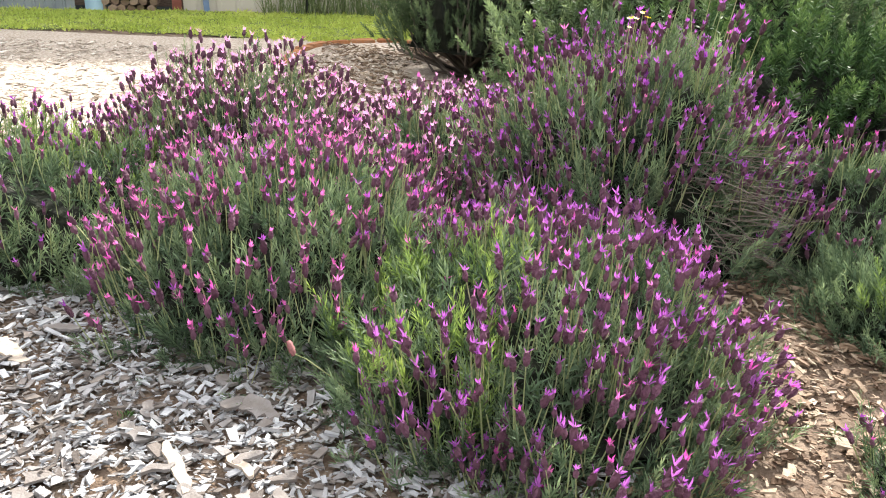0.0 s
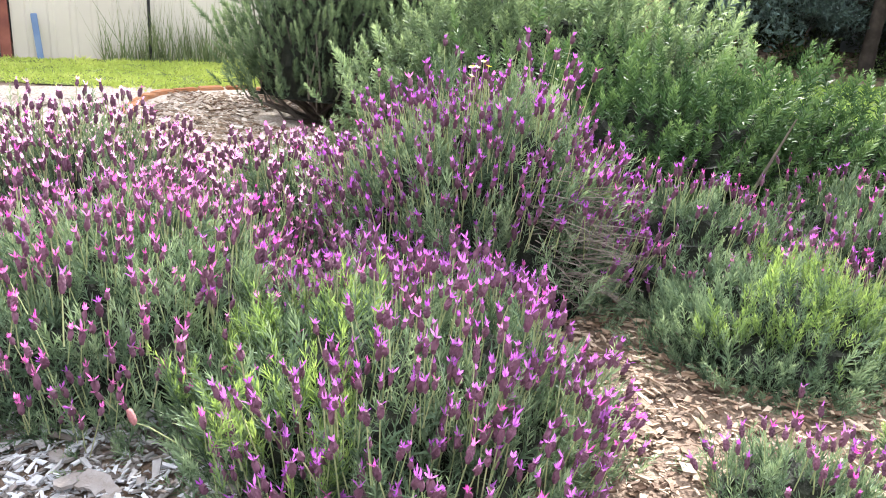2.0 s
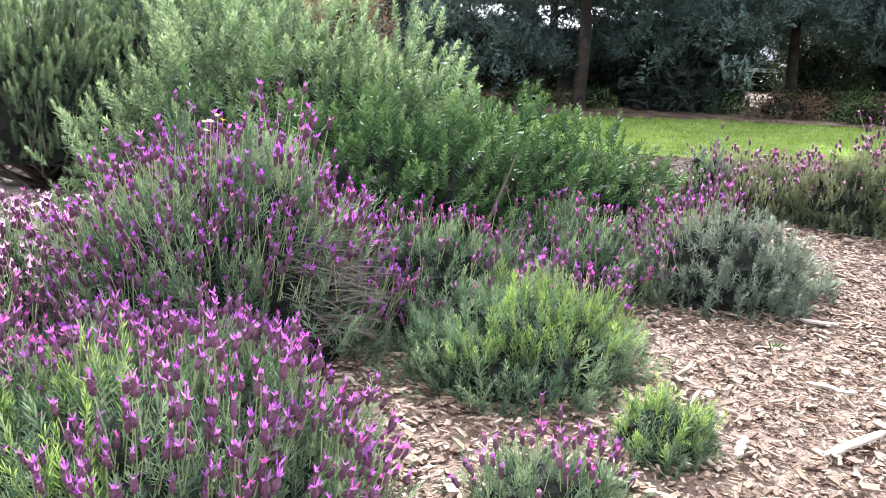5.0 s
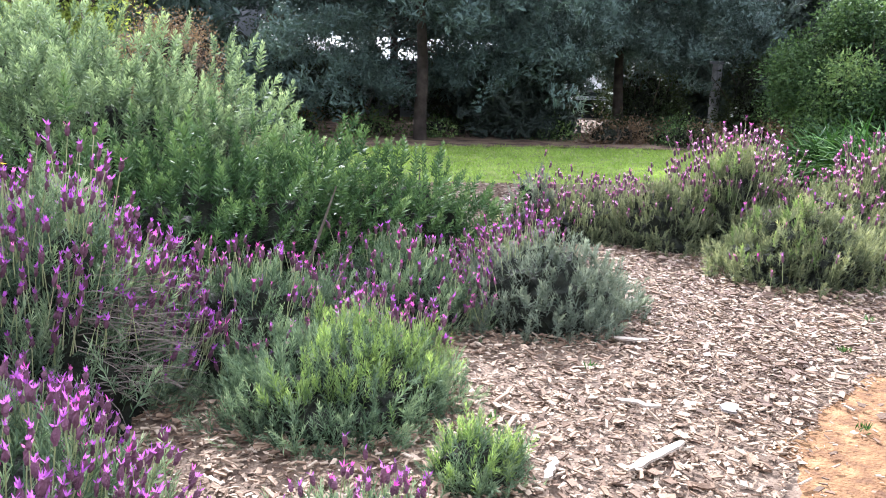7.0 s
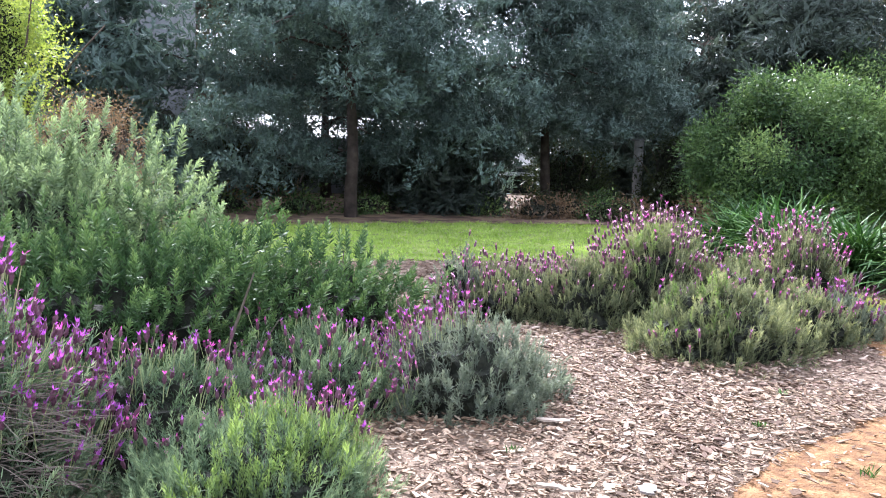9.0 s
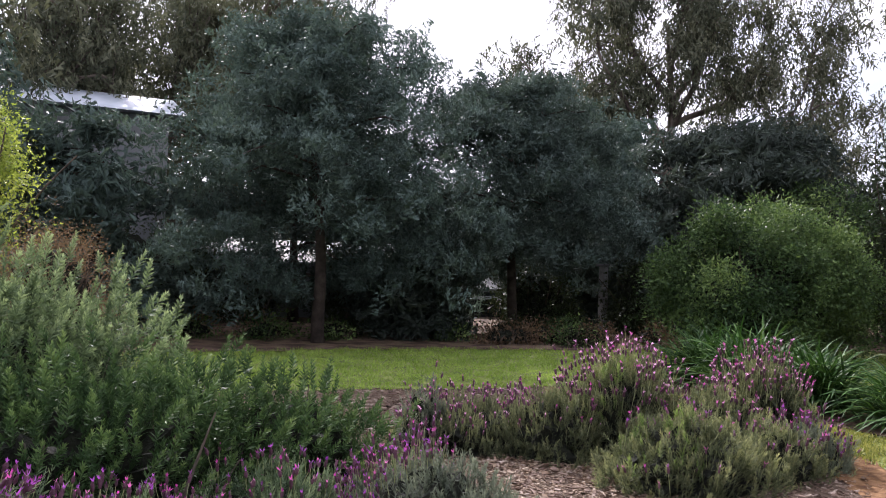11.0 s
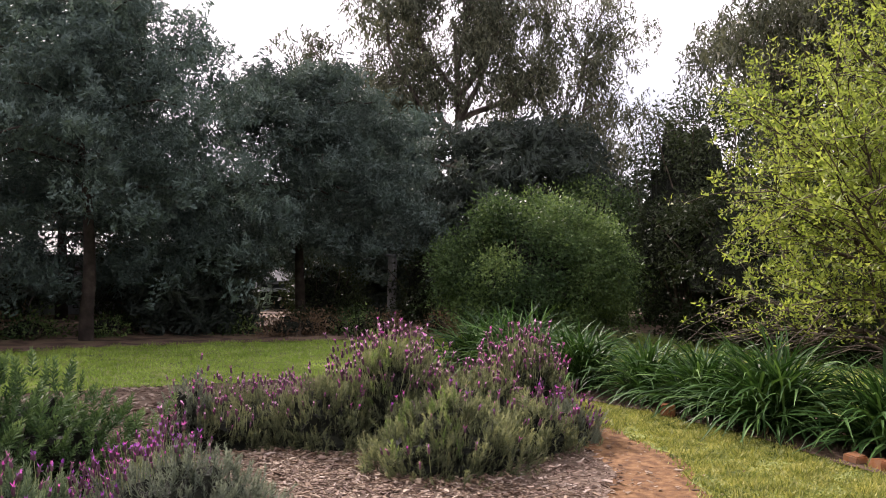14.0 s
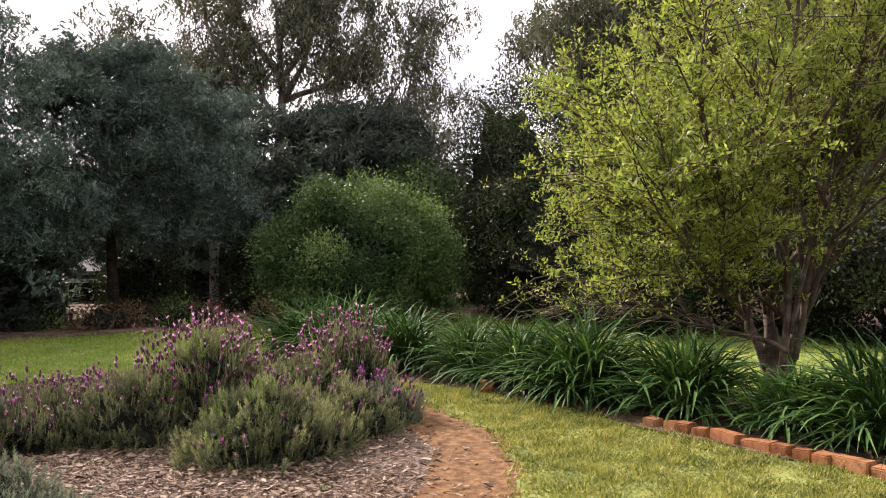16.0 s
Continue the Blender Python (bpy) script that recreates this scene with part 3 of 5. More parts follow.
BRACTS = [bracts(sr, n) for n in (5, 4, 6, 4, 3, 5, 2)]
STICK = (np.array([[0.0018, 0, 0], [-0.0009, 0.0015, 0], [-0.0009, -0.0015, 0], [0.0014, 0, 1], [-0.0007, 0.0012, 1], [-0.0007, -0.0012, 1]]),
         np.array([[0, 1, 4, 3], [1, 2, 5, 4], [2, 0, 3, 5]]))


def whole_flower(i, stalk, small=False):
    """Stalk, spike and bracts in one mesh, with the face's material numbers."""
    up = np.array([0, 0, stalk])
    st = (STICK[0] * np.array([1, 1, stalk + 0.004]), STICK[1])
    one = SPIKE_SMALL if small else SPIKES[i % 3]
    sp = (one[0] * np.array([1, 1, (0.8, 1.1, 0.95, 0.7)[i % 4]]) + up, one[1])
    bc = (BRACTS[i % 7][0] + up + np.array([0, 0, 0.029 * ((0.8, 1.1, 0.95, 0.7)[i % 4] - 1)]), BRACTS[i % 7][1])
    v, f = join([st, sp, bc])
    return v, f, [0] * len(st[1]) + [1] * len(sp[1]) + [2] * len(bc[1])


FLOWERS = {}
for bract_material in (M_BRACT_PINK, M_BRACT_VIOLET, M_BRACT_PALE):
    FLOWERS[bract_material.name] = []
    for i, stalk_length in enumerate((0.05, 0.07, 0.06, 0.085, 0.075, 0.10, 0.13, 0.15, 0.17)):
        fv, ff, fi = whole_flower(i, stalk_length)
        FLOWERS[bract_material.name].append(mesh_of("flower", fv, ff, (M_STALK, M_SPIKE, bract_material), False, fi))
SMALL_FLOWERS = [whole_flower(i, (0.08, 0.1, 0.06, 0.12)[i], True) for i in range(4)]


def limb(rng, start, way, length, r0, r1, steps=6, wander=0.12, rise=0.0):
    pts, d = [np.array(start, float)], unit(np.array(way, float))
    for i in range(steps):
        d = unit(d + rng.normal(0, wander, 3) + np.array([0, 0, rise]))
        pts.append(pts[-1] + d * length / steps)
    return np.array(pts), np.linspace(r0, r1, steps + 1)


def in_sector(p, sector):
    """Which points lie in a sector (angle, half width in degrees) seen from above."""
    ang = np.degrees(np.arctan2(p[:, 1], p[:, 0]))
    return np.abs((ang - sector[0] + 180) % 360 - 180) < sector[1]


def clusters(rng, centres, normals, each, offset, drop):
    """Shoots gathered round branch ends, with gaps between the branches."""
    p = np.repeat(centres, each, 0)
    off = rng.normal(0, 1, p.shape) * offset
    p = p + off - np.array([0, 0, 1.0]) * (np.linalg.norm(off, axis=1) * drop)[:, None]
    return p, np.repeat(normals, each, 0), np.repeat(rng.uniform(0, 1, len(centres)), each)


def lavender(x, y, rx, ry, h, seed, sprigs, flowers, label, leaf=None, bract=None, fine=False, where=None, size=1.0, spread=0.45, up=0.8, dead=0, crown=0.1,
             young=None, share=0.85, bare=None, long=False, lump=0.2, bloom=1.0, mix=0.55):
    """A lavender bush: heart, leafy shoots, flower stalks, spikes and bracts.

    where keeps flowers to a sector, young gives a sector fresh leaves, bare leaves a sector to dead twigs; long gives long flower stalks."""
    rng = rng_for(seed)
    FEET.append((x, y, rx, ry))
    bush = thing("lavender_bush", x, y, 0, label, "lavender", "lavender bushes in the mulched bed")
    part("heart", core(rx * 0.72, ry * 0.72, h * 0.72, seed, lump), bush, "near-black core with inner shade put into its colour")
    c, cn = dome_points(rng, sprigs // 5, rx, ry, h, seed, lump)
    c = c * rng.uniform(0.86, 1.03, len(c))[:, None]
    p, n, chance = clusters(rng, c, cn, 5, 0.024 * size, 0.5)
    p *= rng.uniform(0.9, 1.0, len(p))[:, None]
    e, en = dome_points(rng, sprigs // 2, rx, ry, h, seed, lump)
    e *= rng.uniform(0.66, 0.93, len(e))[:, None]
    if bare:
        keep = ~in_sector(p, bare) | (p[:, 2] > h * 0.42) | (rng.uniform(0, 1, len(p)) < 0.2)
        p, n, chance = p[keep], n[keep], chance[keep]
        keep = ~in_sector(e, bare) | (e[:, 2] > h * 0.42) | (rng.uniform(0, 1, len(e)) < 0.25)
        e, en = e[keep], en[keep]
    k = len(p)
    way = unit(n * spread + np.array([0, 0, up]) + rng.normal(0, 0.26, (k, 3)))
    chance = np.clip(chance * 0.7 + rng.uniform(0, 0.3, k), 0, 1)
    fresh = (in_sector(p, young) & (p[:, 2] > h * 0.4) & (rng.uniform(0, 1, k) < share)) if young else np.zeros(k, bool)
    for name, on, material in (("foliage", ~fresh, leaf or M_LAV), ("young_foliage", fresh, M_LAV_LIME)):
        if not on.any():
            continue
        m = int(on.sum())
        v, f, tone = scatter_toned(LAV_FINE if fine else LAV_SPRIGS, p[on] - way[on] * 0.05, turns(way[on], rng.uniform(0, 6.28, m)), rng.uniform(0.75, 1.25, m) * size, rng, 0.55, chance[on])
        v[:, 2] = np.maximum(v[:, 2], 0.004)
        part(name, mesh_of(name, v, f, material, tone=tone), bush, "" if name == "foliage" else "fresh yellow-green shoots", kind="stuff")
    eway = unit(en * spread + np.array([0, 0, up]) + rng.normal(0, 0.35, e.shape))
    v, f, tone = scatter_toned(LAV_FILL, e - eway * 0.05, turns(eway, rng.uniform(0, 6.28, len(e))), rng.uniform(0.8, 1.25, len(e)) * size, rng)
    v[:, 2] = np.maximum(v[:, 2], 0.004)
    # tone scaled down: shade inside the bush put into these leaves
    part("old_foliage", mesh_of("old_foliage", v, f, leaf or M_LAV, tone=tone * 0.42), bush, "inner leaves, darkened in colour for the shade inside", kind="stuff")
    twigs = []
    for i in range(max(12, sprigs // 30)):
        q = p[rng.integers(0, k)] * rng.uniform(0.8, 0.95)
        root = np.array([q[0] * 0.1, q[1] * 0.1, 0.0])
        mid = (root + q) / 2 + rng.normal(0, 0.02, 3) + np.array([q[0] * 0.2, q[1] * 0.2, -0.02])
        twigs.append(([root, mid, q], [0.005, 0.0035, 0.002]))
    v, f = tubes(twigs, 4)
    part("woody_stem", mesh_of("woody_stem", v, f, M_TWIG), bush, "grey woody stems", kind="stuff")
    if dead:
        lines = []
        for i in range(dead):
            a = radians((bare[0] if bare else 0) + rng.uniform(-0.9, 0.9) * (bare[1] if bare else 180))
            q = rng.uniform(0.72, 0.99)
            base = np.array([math.cos(a) * rx * q * 0.8, math.sin(a) * ry * q * 0.8, h * math.sqrt(1 - q * q) * rng.uniform(0.7, 0.95) + 0.03])
            s = a + rng.uniform(0.2, 1.3)
            lines.append(limb(rng, base, (math.cos(s), math.sin(s), rng.uniform(-0.05, 0.4)), rng.uniform(0.10, 0.26), 0.0017, 0.0008, 6, 0.14, -0.10))
        v, f = tubes(lines, 4)
        v[:, 2] = np.maximum(v[:, 2], 0.004)
        part("dead_twig", mesh_of("dead_twig", v, f, M_TWIG), bush, "tangled dead grey twigs", kind="stuff")
    if flowers:
        fp, fn = dome_points(rng, flowers * 6, rx * 0.97, ry * 0.97, h * 0.97, seed, lump, crown)
        if where is not None:
            fp, fn = fp[in_sector(fp, where)], fn[in_sector(fp, where)]
        if bare is not None:
            keep = ~in_sector(fp, bare) | (fp[:, 2] > h * 0.42)
            fp, fn = fp[keep], fn[keep]
        fp, fn = fp[:flowers], fn[:flowers]
        k = len(fp)
        fp = fp * rng.uniform(0.92, 1.0, (k, 1))
        fway = unit(fn * 0.35 + np.array([0, 0, 1.0]) + rng.normal(0, 0.16, (k, 3)))
        rot = turns(fway, rng.uniform(0, 6.28, k))
        s = rng.uniform(0.74, 1.14, k) * size * bloom
        main = bract or M_BRACT_PINK
        other = M_BRACT_PINK if main is not M_BRACT_PINK else M_BRACT_VIOLET
        for i in range(min(k, 300)):
            pool = FLOWERS[(main if rng.uniform() < mix else other).name]
            pool = pool[-4:] if long else pool[:-2]
            ob = part("flower", pool[rng.integers(0, len(pool))], bush)
            ob.matrix_basis = Matrix.LocRotScale(Vector(fp[i] - fway[i] * (0.01 if not long else 0.04)), Matrix(rot[i].tolist()).to_quaternion(), Vector((s[i], s[i], s[i])))
        if k > 300:
            pairs, index = [], []
            for j, (tv, tf, ti) in enumerate(SMALL_FLOWERS):
                on = np.arange(300 + j, k, 4)
                if len(on):
                    pairs.append(scatter((tv, tf), fp[on] - fway[on] * 0.015, rot[on], s[on]))
                    index.append(np.tile(np.array(ti), len(on)))
            v, f = join(pairs)
            part("flower_mass", mesh_of("flower_mass", v, f, (M_STALK, M_SPIKE, main if mix > 0.5 else other), False, np.concatenate(index)), bush, kind="stuff")
    return bush


def spaced(rng, points, normals, gap):
    """Those of the points that keep a gap from one another."""
    keep = []
    for i in range(len(points)):
        if not keep or np.min(np.sum((points[keep] - points[i]) ** 2, 1)) > gap * gap:
            keep.append(i)
    return points[keep], normals[keep]


def rosemary(x, y, rx, ry, h, seed, gap, label, leaf=None, thin=False, up=0.74, spread=0.55, low=0.02, lump=0.26, size=1.0, foot=0.0):
    """A rosemary bush: plump upright bottlebrush shoots on woody branches, uneven in height, with dark gaps between.

    foot lifts the leafy part off the ground."""
    rng = rng_for(seed)
    FEET.append((x, y, rx, ry))
    bush = thing("rosemary_bush", x, y, 0, label, "rosemary", "rosemary bushes behind the lavender")
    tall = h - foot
    heart = part("heart", core(rx * (0.58 if foot else 0.66), ry * (0.58 if foot else 0.66), tall * 0.66, seed, lump, 0.72), bush, "near-black core with inner shade put into its colour")
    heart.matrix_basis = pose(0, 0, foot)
    p, n = dome_points(rng, int(16 * rx * ry / gap / gap), rx, ry, tall, seed, lump, low, 0.72)
    p, n = spaced(rng, p, n, gap)
    k = len(p)
    p = p * rng.uniform(0.84, 1.03, k)[:, None] + np.array([0, 0, foot])
    way = unit(n * spread + np.array([0, 0, up]) + rng.normal(0, 0.20, (k, 3)))
    # the noise that lifts the lumps also sets tone: hollows darker
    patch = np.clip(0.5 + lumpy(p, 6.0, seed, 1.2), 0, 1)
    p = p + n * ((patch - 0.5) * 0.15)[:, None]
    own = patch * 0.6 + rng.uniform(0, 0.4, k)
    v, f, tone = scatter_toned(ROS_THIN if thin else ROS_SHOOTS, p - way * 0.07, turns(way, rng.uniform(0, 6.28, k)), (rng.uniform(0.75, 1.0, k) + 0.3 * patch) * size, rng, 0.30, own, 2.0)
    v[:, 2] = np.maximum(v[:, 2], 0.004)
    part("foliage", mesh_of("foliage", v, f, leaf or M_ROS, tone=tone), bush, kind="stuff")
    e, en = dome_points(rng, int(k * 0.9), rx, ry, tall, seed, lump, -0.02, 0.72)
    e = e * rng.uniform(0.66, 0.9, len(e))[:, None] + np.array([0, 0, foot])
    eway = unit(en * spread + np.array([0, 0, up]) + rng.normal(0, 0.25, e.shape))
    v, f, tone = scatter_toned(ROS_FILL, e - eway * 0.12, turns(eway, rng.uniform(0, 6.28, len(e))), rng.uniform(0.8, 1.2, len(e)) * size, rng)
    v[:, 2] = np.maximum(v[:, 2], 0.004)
    # inner needles darkened by tone, standing in for inner shade
    part("old_foliage", mesh_of("old_foliage", v, f, leaf or M_ROS, tone=tone * 0.3), bush, "inner needles, darkened in colour for the shade inside", kind="stuff")
    stems = []
    for i in range(60 if foot else 40):
        q = p[rng.integers(0, k)] * rng.uniform(0.75, 0.95)
        root = np.array([rng.normal(0, 0.06), rng.normal(0, 0.06), 0.0])
        mid = (root + q) / 2 + np.array([q[0] * 0.25, q[1] * 0.25, -0.05]) + rng.normal(0, 0.03, 3)
        mid[2] = max(mid[2], 0.02)
        stems.append(([root, mid, q], [0.014, 0.009, 0.003]))
    v, f = tubes(stems, 5)
    part("woody_stem", mesh_of("woody_stem", v, f, M_TWIG), bush, "grey-brown woody stems", kind="stuff")
    return bush


lavender(0.61, 1.74, 0.49, 0.56, 0.285, 11, 1750, 900, "round green lavender with violet and magenta bracts at the mulch edge", M_LAV, M_BRACT_PINK, where=(5, 138), young=(190, 70), share=0.6, crown=-0.02, mix=0.45, lump=0.26)
lavender(-0.04, 2.08, 0.50, 0.54, 0.36, 12, 1250, 640, "green lavender bush with many magenta flower heads")
lavender(-0.94, 2.28, 0.58, 0.54, 0.34, 13, 1100, 420, "pale green lavender with sparse dull flower heads", M_LAV, M_BRACT_VIOLET, young=(90, 110), share=0.5, bloom=0.85)
lavender(-0.45, 2.85, 0.52, 0.46, 0.44, 14, 700, 1050, "tall lavender bush thick with mauve-pink flowers", M_LAV, M_BRACT_PALE, mix=0.6)
lavender(0.26, 2.85, 0.48, 0.46, 0.34, 15, 700, 850, "low lavender bush thick with mauve-pink flowers", M_LAV, M_BRACT_PALE, mix=0.55)
lavender(0.88, 2.58, 0.54, 0.48, 0.66, 16, 1600, 1100, "tall mounded lavender bush crowded with violet-pink flowers", M_LAV, M_BRACT_VIOLET, dead=120, bare=(-58, 19))
lavender(1.72, 2.19, 0.41, 0.36, 0.27, 17, 1300, 110, "lavender with fresh lime-green shoots and violet flower heads", M_LAV, M_BRACT_VIOLET, young=(-25, 125), crown=0.3, size=0.8, where=(35, 50), share=0.8, lump=0.3)
lavender(1.60, 2.66, 0.44, 0.34, 0.36, 18, 700, 300, "lavender bush with small dark violet flowers", M_LAV, M_BRACT_VIOLET, size=0.85)
lavender(2.26, 2.88, 0.40, 0.38, 0.33, 19, 750, 130, "dull green lavender with a few violet flowers", M_LAV, M_BRACT_VIOLET, size=0.9)
lavender(2.88, 2.66, 0.42, 0.40, 0.36, 20, 800, 280, "silver-grey lavender with violet flowers on top", M_LAV_GREY, M_BRACT_VIOLET, fine=True, where=(120, 80), size=0.9)
lavender(1.40, 1.42, 0.19, 0.16, 0.13, 21, 200, 60, "small lavender plant with violet flowers in mulch", M_LAV, M_BRACT_VIOLET, size=0.85)
lavender(1.84, 1.60, 0.15, 0.13, 0.13, 22, 240, 0, "small bright green lavender seedling in mulch", M_LAV, size=0.8, young=(0, 181))
lavender(4.25, 4.00, 0.66, 0.46, 0.33, 23, 900, 260, "low grey lavender with faded pink flower heads", M_LAV_OLIVE, M_BRACT_PALE, fine=True, size=0.9, crown=0.4)
lavender(3.85, 4.05, 0.18, 0.18, 0.44, 24, 220, 24, "upright grey lavender tuft", M_LAV_GREY, M_BRACT_PINK, fine=True)
lavender(4.90, 3.42, 0.44, 0.42, 0.62, 25, 1200, 290, "tall lavender bush with pale pink flower stalks", M_LAV_OLIVE, M_BRACT_PALE, fine=True, long=True, crown=0.5, young=(150, 90), share=0.4, lump=0.26, bloom=1.05)
lavender(4.48, 3.52, 0.36, 0.34, 0.44, 35, 600, 70, "olive lavender hump with dull flower heads", M_LAV_OLIVE, M_BRACT_PALE, fine=True, lump=0.28, crown=0.4)
lavender(5.30, 3.05, 0.42, 0.40, 0.45, 29, 700, 110, "grey-green lavender filling the gap between taller ones", M_LAV_OLIVE, M_BRACT_PALE, fine=True, lump=0.28, crown=0.3)
lavender(5.88, 3.02, 0.40, 0.38, 0.56, 26, 950, 250, "lavender bush with long pink flower stalks", M_LAV_OLIVE, M_BRACT_PALE, fine=True, long=True, crown=0.5, lump=0.26, bloom=1.05)
lavender(4.62, 2.66, 0.54, 0.44, 0.36, 27, 1000, 40, "olive-green lavender skirt over the mulch", M_LAV_OLIVE, M_BRACT_VIOLET, fine=True, young=(170, 60), share=0.25, lump=0.3)
lavender(5.20, 2.52, 0.34, 0.30, 0.28, 30, 460, 30, "low dull green lavender at the mulch edge", M_LAV_OLIVE, M_BRACT_VIOLET, fine=True, lump=0.3)
lavender(5.62, 2.54, 0.28, 0.26, 0.24, 28, 320, 130, "low lavender with dark purple flower heads", M_LAV_GREY, M_BRACT_VIOLET, fine=True)
rosemary(1.70, 3.40, 0.92, 0.58, 0.72, 31, 0.064, "dense bright green rosemary with upright shoots", size=1.12, lump=0.34, up=0.62, spread=0.7)
rosemary(2.58, 3.58, 0.66, 0.50, 0.56, 32, 0.064, "low green rosemary with upright shoots", size=1.12, lump=0.34, up=0.62, spread=0.7)
rosemary(1.42, 4.28, 1.06, 0.62, 1.14, 33, 0.066, "tall grey-green rosemary standing behind", M_ROS_DARK, size=1.2, up=0.72, spread=0.62)
rosemary(0.17, 5.65, 0.68, 0.62, 1.22, 34, 0.060, "grey-green upright rosemary with a bare woody foot", M_ROS_DARK, True, foot=0.2, up=0.8, spread=0.55)
rosemary(1.05, 5.75, 0.85, 0.60, 1.40, 36, 0.080, "hazy grey rosemary at the back of the bed", M_ROS_DARK, True, size=1.2, up=0.8, spread=0.5)


# ---- trees ----
def spray(rng, length, twigs, leaf, width, droop):
    """A drooping feathery branchlet along +z."""
    out = []
    for i in range(twigs):
        q = (i + 1) / twigs
        base = np.array([[0, 0, length * q * 0.9]])
        a = rng.uniform(0, 6.28)
        side = unit(np.array([[math.cos(a) * 0.8, math.sin(a) * 0.8, 0.7 - droop]]))
        k = 4
        along = np.linspace(0.15, 1, k)[:, None] * length * 0.38 * (1.15 - 0.6 * q)
        p = base + side * along
        w = unit(side + rng.normal(0, 0.3, (k, 3)))
        out.append(scatter(blade(1.0, width / leaf, 0.1), p, turns(w, rng.uniform(0, 6.28, k)), leaf * rng.uniform(0.7, 1.3, k)))
    return join(out)


def hanging(rng, strands, size, leaf, width):
    """Strands of narrow hanging leaves below the origin."""
    out = []
    for i in range(strands):
        top = rng.normal(0, 1, 3) * np.array([size, size, size * 0.6])
        k = rng.integers(7, 11)
        p = top + np.stack([rng.normal(0, 0.05, k), rng.normal(0, 0.05, k), -np.linspace(0, 1, k) * size * rng.uniform(0.5, 1.5)], 1)
        w = unit(np.array([0, 0, -1.0]) + rng.normal(0, 0.6, (k, 3)))
        out.append(scatter(blade(1.0, width / leaf, 0.08), p, turns(w, rng.uniform(0, 6.28, k)), leaf * rng.uniform(0.7, 1.3, k)))
    return join(out)


def tuft(rng, leaves, size, leaf, width, flat=0.3):
    """A loose cluster of broad leaves round the origin, mostly facing up and out."""
    p = rng.normal(0, 1, (leaves, 3)) * size
    w = unit(p / size + np.array([0, 0, flat]) + rng.normal(0, 0.6, (leaves, 3)))
    return scatter(blade(1.0, width / leaf, 0.15), p, turns(w, rng.uniform(0, 6.28, leaves)), leaf * rng.uniform(0.7, 1.3, leaves))


tr = rng_for(77)
SPRAYS = [spray(tr, 0.34, 12, 0.060, 0.028, dr) for dr in (0.7, 0.9, 1.1, 0.6)]
SPRAYS_FAR = [spray(tr, 0.5, 9, 0.13, 0.045, dr) for dr in (0.9, 1.2)]
GUMS = [hanging(tr, 8, 0.24, 0.13, 0.042) for _ in range(5)]
TUFTS = [tuft(tr, 24, 0.09, 0.054, 0.030) for _ in range(4)]
SPRINGS = [tuft(tr, 5, 0.015, 0.036, 0.018, 0.5) for _ in range(4)]


def crown_points(rng, count, centre, radii, seed, lump=0.25, inner=0.55):
    d = unit(rng.normal(0, 1, (count, 3)))
    k = (1.0 + lumpy(d, 1.9, seed, lump) + lumpy(d, 5.0, seed + 2, lump * 0.6)) * rng.uniform(inner, 1.0, count) ** 0.5
    return np.array(centre) + d * k[:, None] * np.array(radii), d


def boughs(rng, count, each, centre, radii, seed, spread, lump=0.3, inner=0.45):
    """Foliage points gathered into boughs, with gaps between them; each bough has a tone of its own."""
    c, n = crown_points(rng, count, centre, radii, seed, lump, inner)
    p = np.repeat(c, each, 0)
    n = np.repeat(n, each, 0)
    off = rng.normal(0, 1, p.shape) * np.array([spread, spread, spread * 0.55])
    p = p + off - np.array([0, 0, 1.0]) * (np.linalg.norm(off[:, :2], axis=1) ** 2 / spread * 0.35)[:, None]
    tone = np.repeat(rng.uniform(0, 1, count), each)
    return p, n, np.clip(tone * 0.75 + 0.25 * rng.uniform(0, 1, len(p)), 0, 1)


def foliage(templates, p, way, size, tone, rng):
    """Joined copies of leaf clusters with the tones of their boughs."""
    pick = rng.integers(0, len(templates), len(p))
    spin = rng.uniform(0, 6.28, len(p))
    pairs, tones = [], []
    for i, t in enumerate(templates):
        on = pick == i
        pairs.append(scatter(t, p[on], turns(way[on], spin[on]), size[on]))
        tones.append(np.repeat(tone[on], len(t[0])))
    v, f = join(pairs)
    return v, f, np.concatenate(tones)


